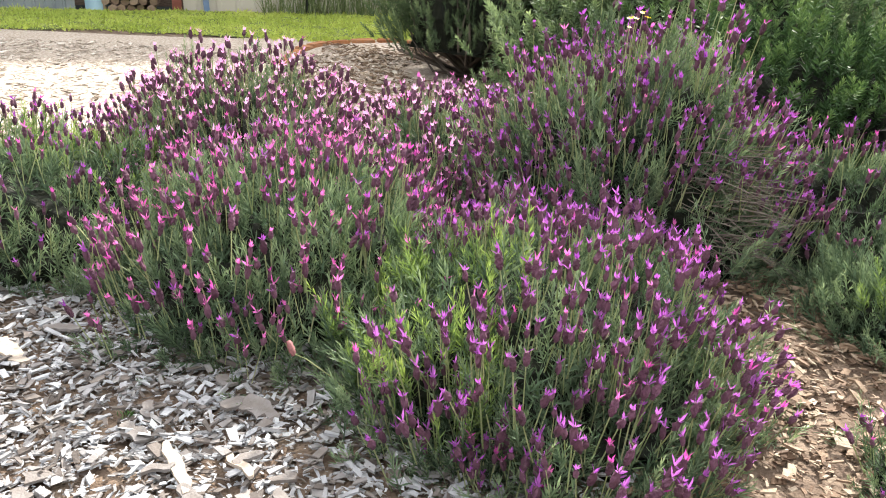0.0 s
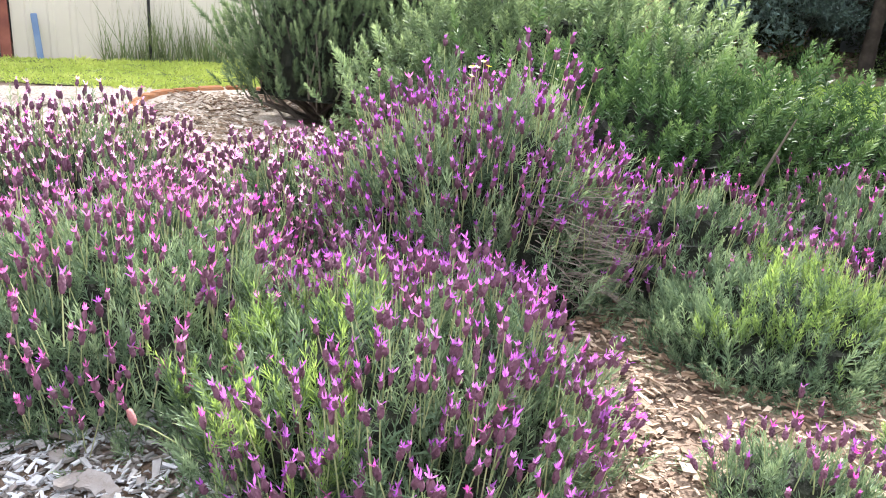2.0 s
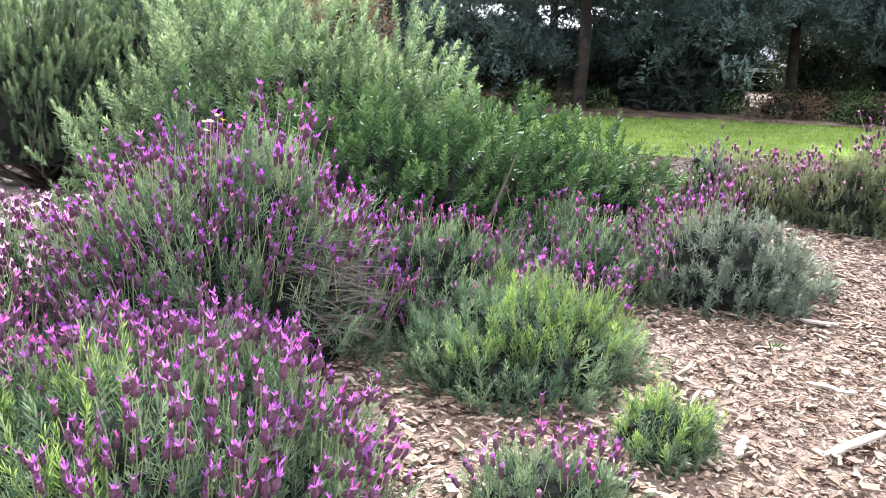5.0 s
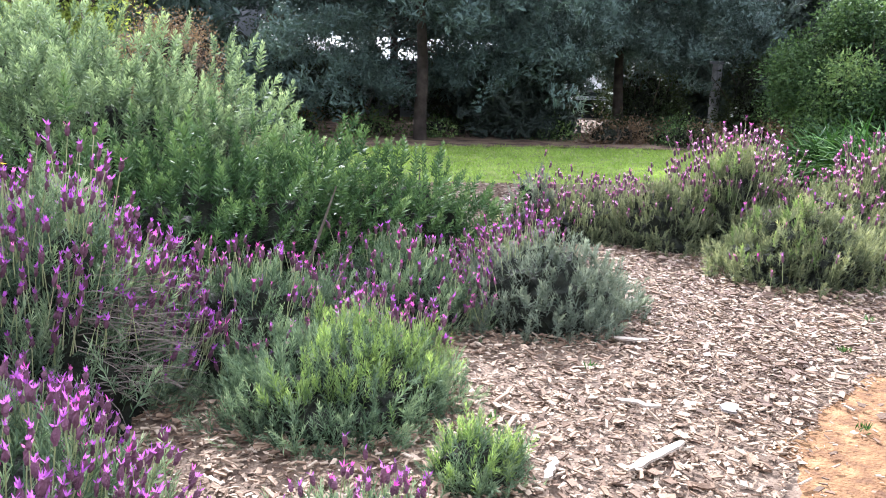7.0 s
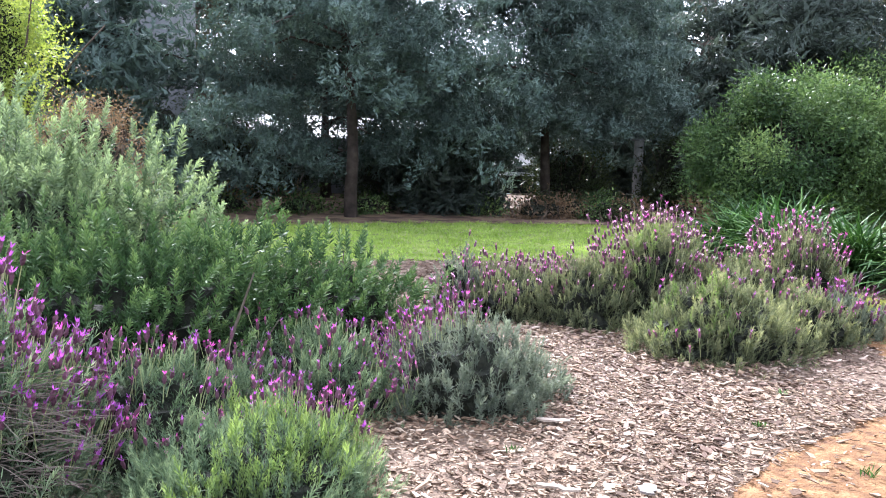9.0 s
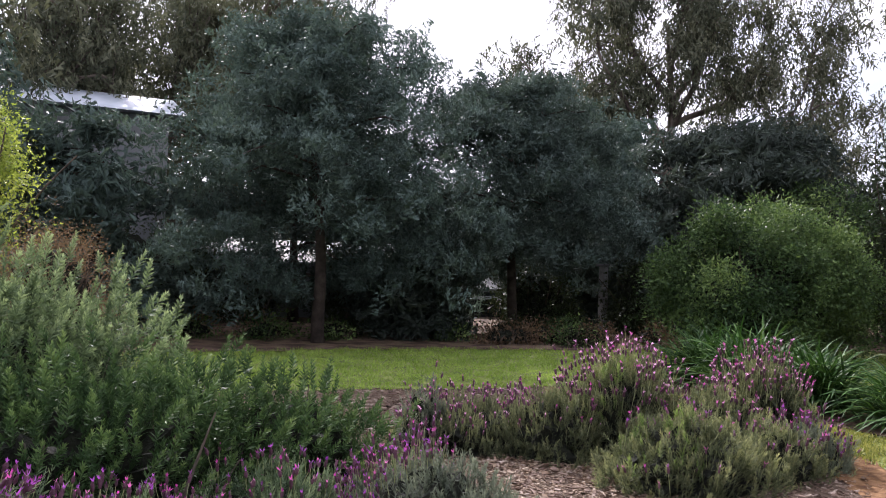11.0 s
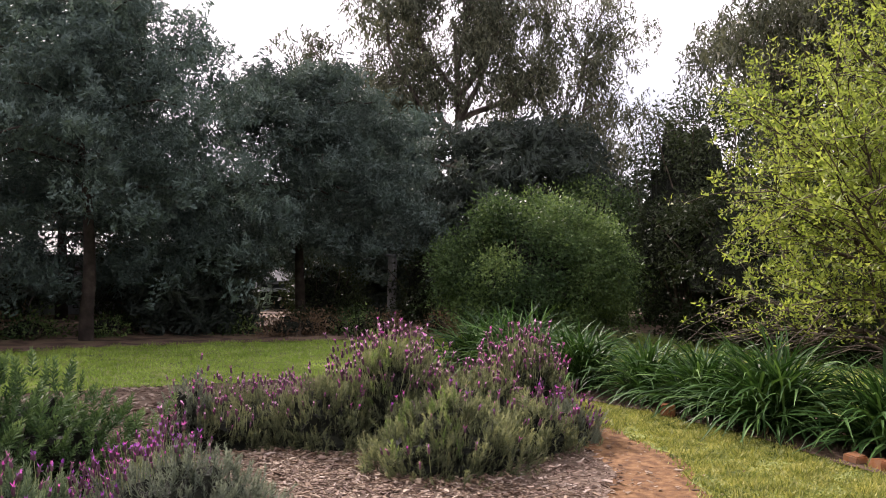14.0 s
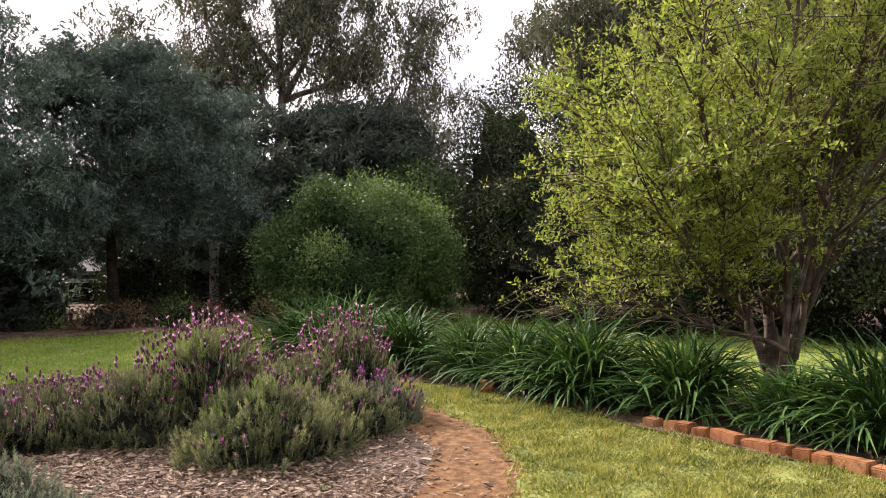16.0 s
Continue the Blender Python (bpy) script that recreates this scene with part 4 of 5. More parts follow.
def conifer(x, y, height, radius, seed, count, label, leaf=None, foot=1.0, trunk=0.12, lean=0.0, round_top=0.7, opening=None):
    """A broad weeping conifer: trunk, limbs, and layered boughs of feathery drooping sprays."""
    rng = rng_for(seed)
    tree = thing("conifer", x, y, 0, label, "conifer tree", "dark conifers beyond the lawn")
    t_pts, t_rad = limb(rng, (0, 0, -0.05), (lean, 0, 1), height * 0.85, trunk, 0.02, 9, 0.05, 0.1)
    v, f = tubes([(t_pts, t_rad)], 9)
    part("trunk", mesh_of("trunk", v, f, M_BARK, True), tree, "dark rough trunk")
    near = count >= 3000
    each = 20
    P, W, T = [], [], []
    for i in range(count // each):
        q = rng.uniform(0, 1)
        z0 = foot * 0.8 + q * (height * 0.93 - foot * 0.8)
        reach = radius * math.sqrt(max(0.04, 1 - (abs(q - 0.28) / 0.76) ** (2.0 if q > 0.28 else 2.6))) * rng.uniform(0.66, 1.14)
        a = rng.uniform(0, 6.28)
        out, side = np.array([math.cos(a), math.sin(a), 0]), np.array([-math.sin(a), math.cos(a), 0])
        lift = 0.15 + 0.55 * q * round_top
        bough = lambda s: np.array([0, 0, z0]) + out * reach * s + np.array([0, 0, reach * (lift * s - (0.30 + 0.1 * (1 - q)) * s * s)])
        if i % max(1, count // each // 30) == 0 and not (opening and z0 < opening[2] + 0.5):
            line = np.array([bough(s) for s in np.linspace(0, 0.85, 7)]) + rng.normal(0, 0.04, (7, 3))
            line[0] = (t_pts[min(8, int(z0 / height * 9))] * np.array([1, 1, 0]) + np.array([0, 0, z0]))
            v, f = tubes([(line, np.linspace(trunk * 0.36 * (1.1 - q), 0.010, 7))], 6)
            part("limb", mesh_of("limb", v, f, M_BARK, True), tree)
        own = rng.uniform(0, 1)
        # each bough carries a few rounded tufts, most of them towards its end
        hem = foot * (0.62 + 0.5 * noise.noise(Vector((math.cos(a) * 2.2, math.sin(a) * 2.2, seed * 1.7))))
        for s in np.append(rng.uniform(0.06, 1.0, 4) ** 0.75, 1.0):
            lat = rng.normal(0, 1) * (0.18 * reach * (1.15 - s) + 0.10)
            centre = bough(s) + side * lat + np.array([0, 0, -0.30 * abs(lat) + rng.normal(0, 0.05)])
            if centre[2] < hem + 0.12:
                continue
            if opening and centre[2] < opening[2] + 0.15 * rng.uniform() and in_sector(centre[None], opening)[0]:
                continue
            young = rng.uniform(0, 1)
            for m in range(each // 5):
                off = unit(rng.normal(0, 1, 3) * np.array([1, 1, 0.6]))
                P.append(centre + off * 0.06)
                W.append(off * 0.9 + out * 0.55 + np.array([0, 0, -0.12 + 0.25 * q]))
                # tone rises towards bough ends: lit tips put into the colour
                T.append(own * 0.35 + young * 0.3 + 0.25 * s + 0.1 * rng.uniform())
    P, W, T = np.array(P), unit(np.array(W)), np.array(T)
    v, f, tone = foliage(SPRAYS if near else SPRAYS_FAR, P, W, rng.uniform(0.6, 1.1, len(P)), T, rng)
    v[:, 2] = np.maximum(v[:, 2], 0.03)
    part("crown", mesh_of("crown", v, f, leaf or M_CONIFER, tone=tone), tree, "blue-green drooping foliage", kind="stuff")
    return tree


def gum_tree(x, y, rz, height, arms, seed, label, clumps=3, girth=0.17, spread=0.55):
    """A tall gum: trunk to the fork, limbs that bend out to the given ends (across, along, up), forked twigs and hanging leaf clumps with gaps of sky."""
    rng = rng_for(seed)
    tree = thing("gum_tree", x, y, 0, label, "gum tree", "tall gum trees behind", rz=rz)
    t_pts, t_rad = limb(rng, (0, 0, -0.05), (0.0, 0.0, 1), height, girth, girth * 0.16, 12, 0.07, 0.22)
    lines, tips = [(t_pts, t_rad)], []
    for start, ex, ey, ez in arms:
        a = t_pts[min(11, int(start / height * 12))]
        b = np.array([ex, ey, ez], float)
        q = np.linspace(0, 1, 9)[:, None]
        bend = np.array([b[0] * 0.18, b[1] * 0.18, -0.12 * np.linalg.norm(b - a)])
        line = a * (1 - q) + b * q + bend * np.sin(np.pi * q) + np.cumsum(rng.normal(0, 0.16, (9, 3)), 0) * q
        length = np.linalg.norm(b - a)
        tips += [line[-1], line[-2], line[-3] + rng.normal(0, 0.3, 3), line[5] + rng.normal(0, 0.3, 3)]
        lines.append((line, np.linspace(0.42 * girth, 0.020, 9)))
        for j in range(int(4 + length * 1.6)):
            at = rng.integers(3, 9)
            way = unit(line[at] - line[at - 2]) + unit(rng.normal(0, 1, 3)) * 0.9 + np.array([0, 0, 0.25])
            p2, r2 = limb(rng, line[at], way, rng.uniform(0.5, 1.0) * (0.5 + 0.22 * length), 0.035, 0.010, 6, 0.22, 0.04)
            lines.append((p2, r2))
            tips += [p2[-1], p2[-2]]
            p3, r3 = limb(rng, p2[3], unit(p2[4] - p2[2]) + unit(rng.normal(0, 1, 3)) * 0.9, rng.uniform(0.4, 0.8), 0.016, 0.006, 4, 0.2)
            lines.append((p3, r3))
            tips.append(p3[-1])
    v, f = tubes(lines, 5)
    part("trunk", mesh_of("trunk", v, f, M_BARK_GUM, True), tree, "brown-grey trunk and bare limbs")
    tone = np.repeat(rng.uniform(0, 1, len(tips)), clumps)
    tips = np.repeat(np.array(tips), clumps, 0)
    tips = tips + rng.normal(0, spread * 0.45, tips.shape) + np.array([0, 0, -0.15])
    k = len(tips)
    v, f, tone = foliage(GUMS, tips, np.tile([[0, 0, 1.0]], (k, 1)), rng.uniform(0.7, 1.3, k), tone, rng)
    part("crown", mesh_of("crown", v, f, M_GUM, tone=tone), tree, "olive hanging gum leaves", kind="stuff")
    return tree


def ring_arms(rng, count, low, high, reach):
    """Limb ends all round a trunk."""
    out = []
    for i in range(count):
        a, z = 6.28 * i / count + rng.uniform(-0.5, 0.5), rng.uniform(low, high)
        r = reach * rng.uniform(0.45, 1.0)
        out.append((max(low * 0.6, z - r * 0.9 - 0.8), math.cos(a) * r, math.sin(a) * r, z))
    return out


def shrub(x, y, rx, ry, h, z0, seed, count, label, leaf, category="shrub", size=1.0, lump=0.22, arch=0, inner=0.8, gather=0.15, bunch=12):
    """A leafy shrub: stems and a lumpy crown of leaf tufts."""
    rng = rng_for(seed)
    bush = thing("shrub", x, y, 0, label, category)
    stems = []
    for i in range(18):
        a = rng.uniform(0, 6.28)
        stems.append(limb(rng, (rng.normal(0, 0.1), rng.normal(0, 0.1), -0.02), (math.cos(a) * 0.6 * rx, math.sin(a) * 0.6 * ry, h * 0.8), h * 0.9, 0.03, 0.006, 6, 0.12))
    v, f = tubes(stems, 5)
    part("woody_stem", mesh_of("woody_stem", v, f, M_BARK_PALE), bush, "brown woody stems", kind="stuff")
    heart = part("heart", core(rx * 0.74, ry * 0.74, (h - z0) * 0.54, seed, lump), bush, "near-black core, inner shade painted as its colour")
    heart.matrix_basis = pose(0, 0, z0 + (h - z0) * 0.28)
    c = (h + z0) / 2
    p, d, tone = boughs(rng, count // bunch, bunch, (0, 0, c), (rx, ry, (h - z0) / 2), seed, gather, lump, inner)
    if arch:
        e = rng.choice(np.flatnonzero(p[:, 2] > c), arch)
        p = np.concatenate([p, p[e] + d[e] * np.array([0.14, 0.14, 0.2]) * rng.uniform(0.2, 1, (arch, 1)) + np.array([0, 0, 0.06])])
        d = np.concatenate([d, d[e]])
        # upper shoots take a paler tone, top light put into the colour
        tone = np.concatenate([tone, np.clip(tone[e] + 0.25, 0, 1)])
    k = len(p)
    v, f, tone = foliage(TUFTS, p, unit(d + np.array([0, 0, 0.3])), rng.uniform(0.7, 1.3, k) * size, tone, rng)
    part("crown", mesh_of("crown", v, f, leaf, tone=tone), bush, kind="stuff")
    return bush


def spring_tree(x, y, height, spread, seed):
    """A many-stemmed young tree with fine twigs and sparse new leaves."""
    rng = rng_for(seed)
    tree = thing("fruit_tree", x, y, 0, "many-stemmed young tree with fresh yellow-green spring leaves", "tree")
    main, fine, leafy = [], [], []
    main.append(limb(rng, (0, 0, -0.04), (-0.05, 0.02, 1), 0.55, 0.12, 0.045, 5, 0.03))
    stools = []
    for ang, off, rad in ((20, 0.03, 0.055), (110, 0.06, 0.04), (200, 0.08, 0.036), (300, 0.07, 0.042), (250, 0.02, 0.034)):
        c, d = math.cos(radians(ang)), math.sin(radians(ang))
        line = limb(rng, (c * off * 0.7, d * off * 0.7, 0.06), (c * 0.34, d * 0.34, 1), 1.0, rad, rad * 0.55, 7, 0.05, 0.05)
        stools.append(line[0])
        main.append(line)
    low_limbs = [(95, 0.38), (112, 0.62), (130, 0.42), (150, 0.75), (170, 0.5), (250, 2.4), (285, 1.9), (325, 2.3)]
    for i in range(20):
        s = stools[i % 5][rng.integers(2, 6)]
        a = 6.28 * i / 12 + rng.uniform(-0.3, 0.3)
        up = (0.8, 2.2, 1.3, 3.2, 0.95, 1.8)[i % 6]
        if i >= 12:
            a, up = radians(low_limbs[i - 12][0]), low_limbs[i - 12][1]
        ln = height * 0.8 if up > 1.0 else spread * (0.9 if i >= 12 else 1.1)
        end = s + unit(np.array([math.cos(a), math.sin(a), up])) * ln
        knee = s + (end - s) * np.array([0.22, 0.22, 0.5 if up > 0.7 else 0.2]) + np.array([0, 0, 0.06])
        q = np.linspace(0, 1, 11)[:, None]
        p1 = s * (1 - q) ** 2 + knee * 2 * q * (1 - q) + end * q ** 2 + np.cumsum(rng.normal(0, 0.022, (11, 3)), 0)
        r1 = np.linspace(rng.uniform(0.018, 0.024) if i >= 12 else rng.uniform(0.024, 0.032), 0.006, 11)
        main.append((p1, r1))
        stems = [p1]
        for j in range(5):
            q = rng.integers(2, 8)
            w = unit(p1[q + 1] - p1[q - 1]) + unit(rng.normal(0, 1, 3)) * 0.6 + np.array([0, 0, 0.12])
            p2, r2 = limb(rng, p1[q], w, ln * rng.uniform(0.35, 0.6), 0.018, 0.005, 8, 0.11, 0.03)
            main.append((p2, r2))
            stems.append(p2)
        for line in stems:
            for j in range(18):
                q = rng.integers(2, len(line))
                w = unit(line[q] - line[q - 2]) + unit(rng.normal(0, 1, 3)) * 0.9
                p3, r3 = limb(rng, line[q], w, rng.uniform(0.25, 0.8), 0.006, 0.002, 5, 0.16)
                fine.append((p3, r3))
                leafy.append(p3)
            leafy.append(line[3:])
    v, f = tubes(main, 8)
    part("trunk", mesh_of("trunk", v, f, M_BARK_PALE, True), tree, "smooth brown trunk and stems")
    v, f = tubes(fine, 3)
    part("twig_mass", mesh_of("twig_mass", v, f, M_BARK_PALE, True), tree, "thin brown twigs", kind="stuff")
    pts = []
    for line in leafy:
        m = 10
        t = rng.uniform(0.15, 1.0, m) * (len(line) - 1)
        i = np.minimum(t.astype(int), len(line) - 2)
        pts.append(line[i] + (line[i + 1] - line[i]) * (t - i)[:, None])
    pts = np.concatenate(pts)
    pts = pts[pts[:, 2] > 0.55 + rng.uniform(0, 0.5, len(pts))]
    k = len(pts)
    v, f = scatter_many(SPRINGS, pts, turns(unit(rng.normal(0, 0.6, (k, 3)) + np.array([0, 0, 1.0])), rng.uniform(0, 6.28, k)), rng.uniform(0.7, 1.3, k), rng)
    part("leaves", mesh_of("leaves", v, f, M_SPRING), tree, "fresh yellow-green leaves", kind="stuff")
    return tree


def strap_clump(x, y, radius, height, seed, leaves, rz=0.0):
    """A clump of arching strap leaves, with some withered ones at the foot."""
    rng = rng_for(seed)
    plant = thing("strap_leaf_plant", x, y, 0.02, "lush clump of glossy dark green strap leaves", "agapanthus", "strap-leaved clumps along the border")
    def blades(n, long, wide, e_low, e_high):
        out = []
        steps = 7
        for i in range(n):
            a = rng.uniform(0, 6.28)
            o = rng.normal(0, radius * 0.17, 2)
            length = long * rng.uniform(0.7, 1.12)
            lift, bend = radians(rng.uniform(e_low, e_high)), radians(rng.uniform(50, 120))
            q = np.linspace(0, 1, steps + 1)
            up = lift - bend * q ** 1.5
            dr, dz = np.cos(up) * length / steps, np.sin(up) * length / steps
            r, z = np.concatenate([[0], np.cumsum(dr[:-1])]), np.concatenate([[0], np.cumsum(dz[:-1])])
            turn = a + rng.normal(0, 0.2) * q
            c = np.stack([o[0] + r * np.cos(turn), o[1] + r * np.sin(turn), np.maximum(z, 0.01)], 1)
            s = np.stack([-np.sin(turn), np.cos(turn), rng.normal(0, 0.3) * np.ones_like(q)], 1)
            half = (wide / 2 * rng.uniform(0.75, 1.15) * np.minimum(1.0, 2.4 * (1 - q) ** 0.7 + 0.02) * np.minimum(1, 0.6 + 2 * q))[:, None]
            fold = np.array([0, 0, 1.0]) * half * 0.5
            v = np.stack([c - s * half + fold, c, c + s * half + fold], 1).reshape(-1, 3)
            i0 = np.arange(steps)[:, None] * 3 + np.arange(2)[None]
            out.append((v, np.stack([i0, i0 + 1, i0 + 4, i0 + 3], 2).reshape(-1, 4)))
        return join(out)
    v, f = blades(int(leaves * 2.3), height * 1.25, 0.0175, 24, 90)
    part("leaves", mesh_of("leaves", v, f, M_STRAP, True), plant, kind="stuff")
    v, f = blades(max(8, leaves // 14), height * 0.6, 0.02, 5, 40)
    part("dry_leaves", mesh_of("dry_leaves", v, f, M_DRYSTRAP, True), plant, "withered tan leaves at the foot")
    return plant


conifer(6.68, 10.45, 4.75, 2.35, 51, 4200, "broad dark blue-green weeping conifer with bare lower trunk", foot=0.95, trunk=0.105, opening=(-119, 38, 1.4))
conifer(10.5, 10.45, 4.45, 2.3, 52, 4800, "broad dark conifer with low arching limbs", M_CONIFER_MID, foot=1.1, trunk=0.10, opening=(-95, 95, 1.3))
conifer(14.7, 12.8, 4.9, 2.1, 53, 1400, "dark conifer behind the timber post", foot=0.25)
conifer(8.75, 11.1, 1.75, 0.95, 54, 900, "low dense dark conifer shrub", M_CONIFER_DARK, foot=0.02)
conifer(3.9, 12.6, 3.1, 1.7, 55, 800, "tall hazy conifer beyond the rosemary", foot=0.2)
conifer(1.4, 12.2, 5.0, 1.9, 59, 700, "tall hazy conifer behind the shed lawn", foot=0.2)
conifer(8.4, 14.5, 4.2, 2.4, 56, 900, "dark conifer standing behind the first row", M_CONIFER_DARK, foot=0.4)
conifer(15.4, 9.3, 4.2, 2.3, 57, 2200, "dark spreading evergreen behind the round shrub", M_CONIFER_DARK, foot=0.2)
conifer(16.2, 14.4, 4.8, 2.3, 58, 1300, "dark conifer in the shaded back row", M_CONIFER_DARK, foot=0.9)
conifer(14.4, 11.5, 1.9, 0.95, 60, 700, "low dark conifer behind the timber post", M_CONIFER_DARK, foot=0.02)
gum_tree(18.18, 13.41, -52, 7.6, [(6.0, -1.3, 0.3, 10.3), (6.4, 0.3, -0.4, 11.0), (5.6, 2.3, 0.3, 8.2), (6.0, 1.5, -0.3, 9.6), (3.0, 3.7, 0.2, 7.6), (3.0, 4.3, -0.3, 6.0), (2.4, 3.4, 0.5, 5.0),
                                  (4.0, -3.0, 0.2, 6.6), (5.0, -2.5, -0.5, 8.6), (3.0, -2.3, 0.3, 5.0), (3.5, -1.2, 0.5, 6.6), (3.5, 1.0, 0.6, 6.2), (4.6, -0.8, -0.8, 7.6), (5.2, 0.9, -0.7, 7.5)], 61, "tall gum tree with dark forked limbs against the sky", 3, girth=0.22)
gr = rng_for(62)
gum_tree(7.0, 18.6, 0, 8.0, ring_arms(gr, 13, 4.2, 8.4, 3.0), 63, "tall gum tree rising behind the conifers", 2, spread=0.7)
gum_tree(9.6, 18.4, 0, 8.0, ring_arms(gr, 10, 4.6, 8.6, 1.9), 64, "tall gum tree with thin upright limbs", 2, spread=0.7)
gum_tree(2.8, 17.6, 0, 5.8, ring_arms(gr, 11, 3.0, 6.2, 2.6), 65, "tall gum tree behind the rosemary", 2, spread=0.7)
gum_tree(20.5, 4.9, 0, 8.5, ring_arms(gr, 10, 4.0, 9.0, 2.2), 66, "tall gum tree behind the spring-green tree", 3, spread=0.7)
gum_tree(21.5, 2.4, 0, 8.0, ring_arms(gr, 11, 3.0, 8.6, 2.8), 67, "tall gum tree beyond the back lawn", 3, spread=0.7)
gum_tree(20.0, -2.4, 0, 8.0, ring_arms(gr, 10, 3.0, 8.6, 2.8), 68, "tall gum tree beyond the hedge", 2, spread=0.7)
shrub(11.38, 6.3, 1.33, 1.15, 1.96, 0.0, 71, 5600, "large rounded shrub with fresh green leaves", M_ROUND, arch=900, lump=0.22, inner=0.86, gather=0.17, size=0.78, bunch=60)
shrub(14.0, 5.0, 0.95, 0.95, 4.1, 0.05, 72, 1000, "tall dark evergreen hedge shrub", M_HEDGE)
shrub(13.3, 3.6, 1.3, 1.3, 2.9, 0.05, 73, 900, "tall dark evergreen hedge shrub", M_HEDGE)
shrub(2.2, 6.3, 0.34, 0.32, 1.34, 0.3, 77, 900, "dry reddish-brown shrub behind the rosemary", M_DRYLEAF, size=0.3)
shrub(1.80, 8.7, 0.45, 0.45, 2.7, 1.1, 78, 800, "small tree with fresh pale green leaves", M_SPRING, "tree", size=0.6)
shrub(15.3, 7.6, 1.2, 1.2, 2.9, 0.2, 74, 800, "mid-green leafy shrub behind the hedge", M_ROUND)
shrub(12.4, 2.3, 1.1, 1.1, 1.7, 0.02, 79, 620, "dark evergreen hedge shrub behind the lawn", M_HEDGE)
shrub(12.2, -0.7, 1.2, 1.2, 1.8, 0.02, 80, 620, "dark evergreen hedge shrub behind the lawn", M_HEDGE)
shrub(13.5, 0.6, 1.6, 1.6, 2.4, 0.05, 75, 1000, "dark evergreen hedge shrub behind the lawn", M_HEDGE)
shrub(12.8, -2.2, 1.6, 1.6, 2.6, 0.05, 76, 900, "dark evergreen hedge shrub behind the lawn", M_HEDGE)
for i, (ux, uy, ur, uh) in enumerate([(5.2, 14.6, 1.5, 1.9), (10.0, 14.0, 1.2, 1.4), (14.6, 13.2, 1.5, 1.5), (16.8, 11.0, 1.4, 1.6), (2.8, 14.6, 1.5, 2.0), (17.5, 7.2, 1.6, 2.4), (17.0, 4.0, 1.8, 2.6)]):
    shrub(ux, uy, ur, ur * 0.8, uh, 0.02, 500 + i, 360, "dark undergrowth shrub in the shade of the trees", M_HEDGE, inner=0.6)
ur = rng_for(520)
for i in range(22):
    a, d = radians(ur.uniform(17, 52)), ur.uniform(12.5, 14.0)
    hi = ur.uniform(0.16, 0.36)
    shrub(0.82 + d * math.sin(a), -0.1 + d * math.cos(a), hi * ur.uniform(0.7, 1.3), hi * 0.8, hi, 0.0, 530 + i, 60, "low ferny weeds on the leaf litter under the trees", (M_ROUND, M_DRYLEAF, M_HEDGE)[i % 3], "undergrowth", 0.8, inner=0.4)
for i, az in enumerate((18, 21, 24.5, 31.5, 34, 36.5, 44.2, 51.5, 54)):
    d = 15.2 + (i % 3) * 0.7
    shrub(0.82 + d * math.sin(radians(az)), -0.1 + d * math.cos(radians(az)), 0.75, 0.6, 1.25 + 0.25 * (i % 2), 0.02, 560 + i, 260, "dark undergrowth shrub in the shade of the trees", M_HEDGE, inner=0.5)
spring_tree(7.90, 0.31, 4.2, 2.3, 81)
for i, (ax, ay, ar, ah, al) in enumerate([(8.15, 4.95, 0.72, 0.56, 260), (7.75, 4.2, 0.6, 0.66, 230), (7.65, 3.5, 0.52, 0.56, 210), (7.45, 2.75, 0.46, 0.50, 200), (7.15, 2.15, 0.45, 0.54, 220),
                                          (6.85, 1.55, 0.52, 0.62, 260), (6.62, 0.78, 0.50, 0.55, 250), (6.30, 0.10, 0.42, 0.38, 190), (6.15, -0.40, 0.52, 0.62, 260), (6.0, -1.1, 0.55, 0.58, 240)]):
    strap_clump(ax, ay, ar, ah, 90 + i, al)


def far_woods():
    """The dark woods that close the view beyond the garden, and an added unseen arc behind the camera that cuts sky
    light.
    """
    rng = rng_for(88)
    k = 4800
    az = np.radians(np.where(rng.uniform(0, 1, k) < 0.66, rng.uniform(-25, 118, k), rng.uniform(118, 335, k)))
    ahead = (az < math.radians(118))
    # nearer, taller arc out of view is added to block sky light
    r = np.where(ahead, rng.uniform(27, 33, k), rng.uniform(11, 14, k))
    top = np.where(ahead, 0.0, 1.2) + 3.6 + 1.6 * lumpy(np.stack([az * 9, az * 0, az * 0], 1), 1.0, 4, 1.0) + 0.8 * lumpy(np.stack([az * 30, az * 0, az * 0], 1), 1.0, 6, 1.0)
    p = np.stack([np.sin(az) * r, np.cos(az) * r, rng.uniform(0, 1, k) * top], 1)
    v, f, tone = foliage(TUFTS, p, np.tile([[0, 0, 1.0]], (k, 1)) + rng.normal(0, 0.3, (k, 3)), rng.uniform(4.5, 8.0, k), rng.uniform(0, 1, k), rng)
    return tagged(new("far_woods", mesh_of("far_woods", v, f, M_CONIFER_DARK, tone=tone)), "dark distant woods, plus an unseen arc added to block sky light", "woods", kind="stuff")


far_woods()


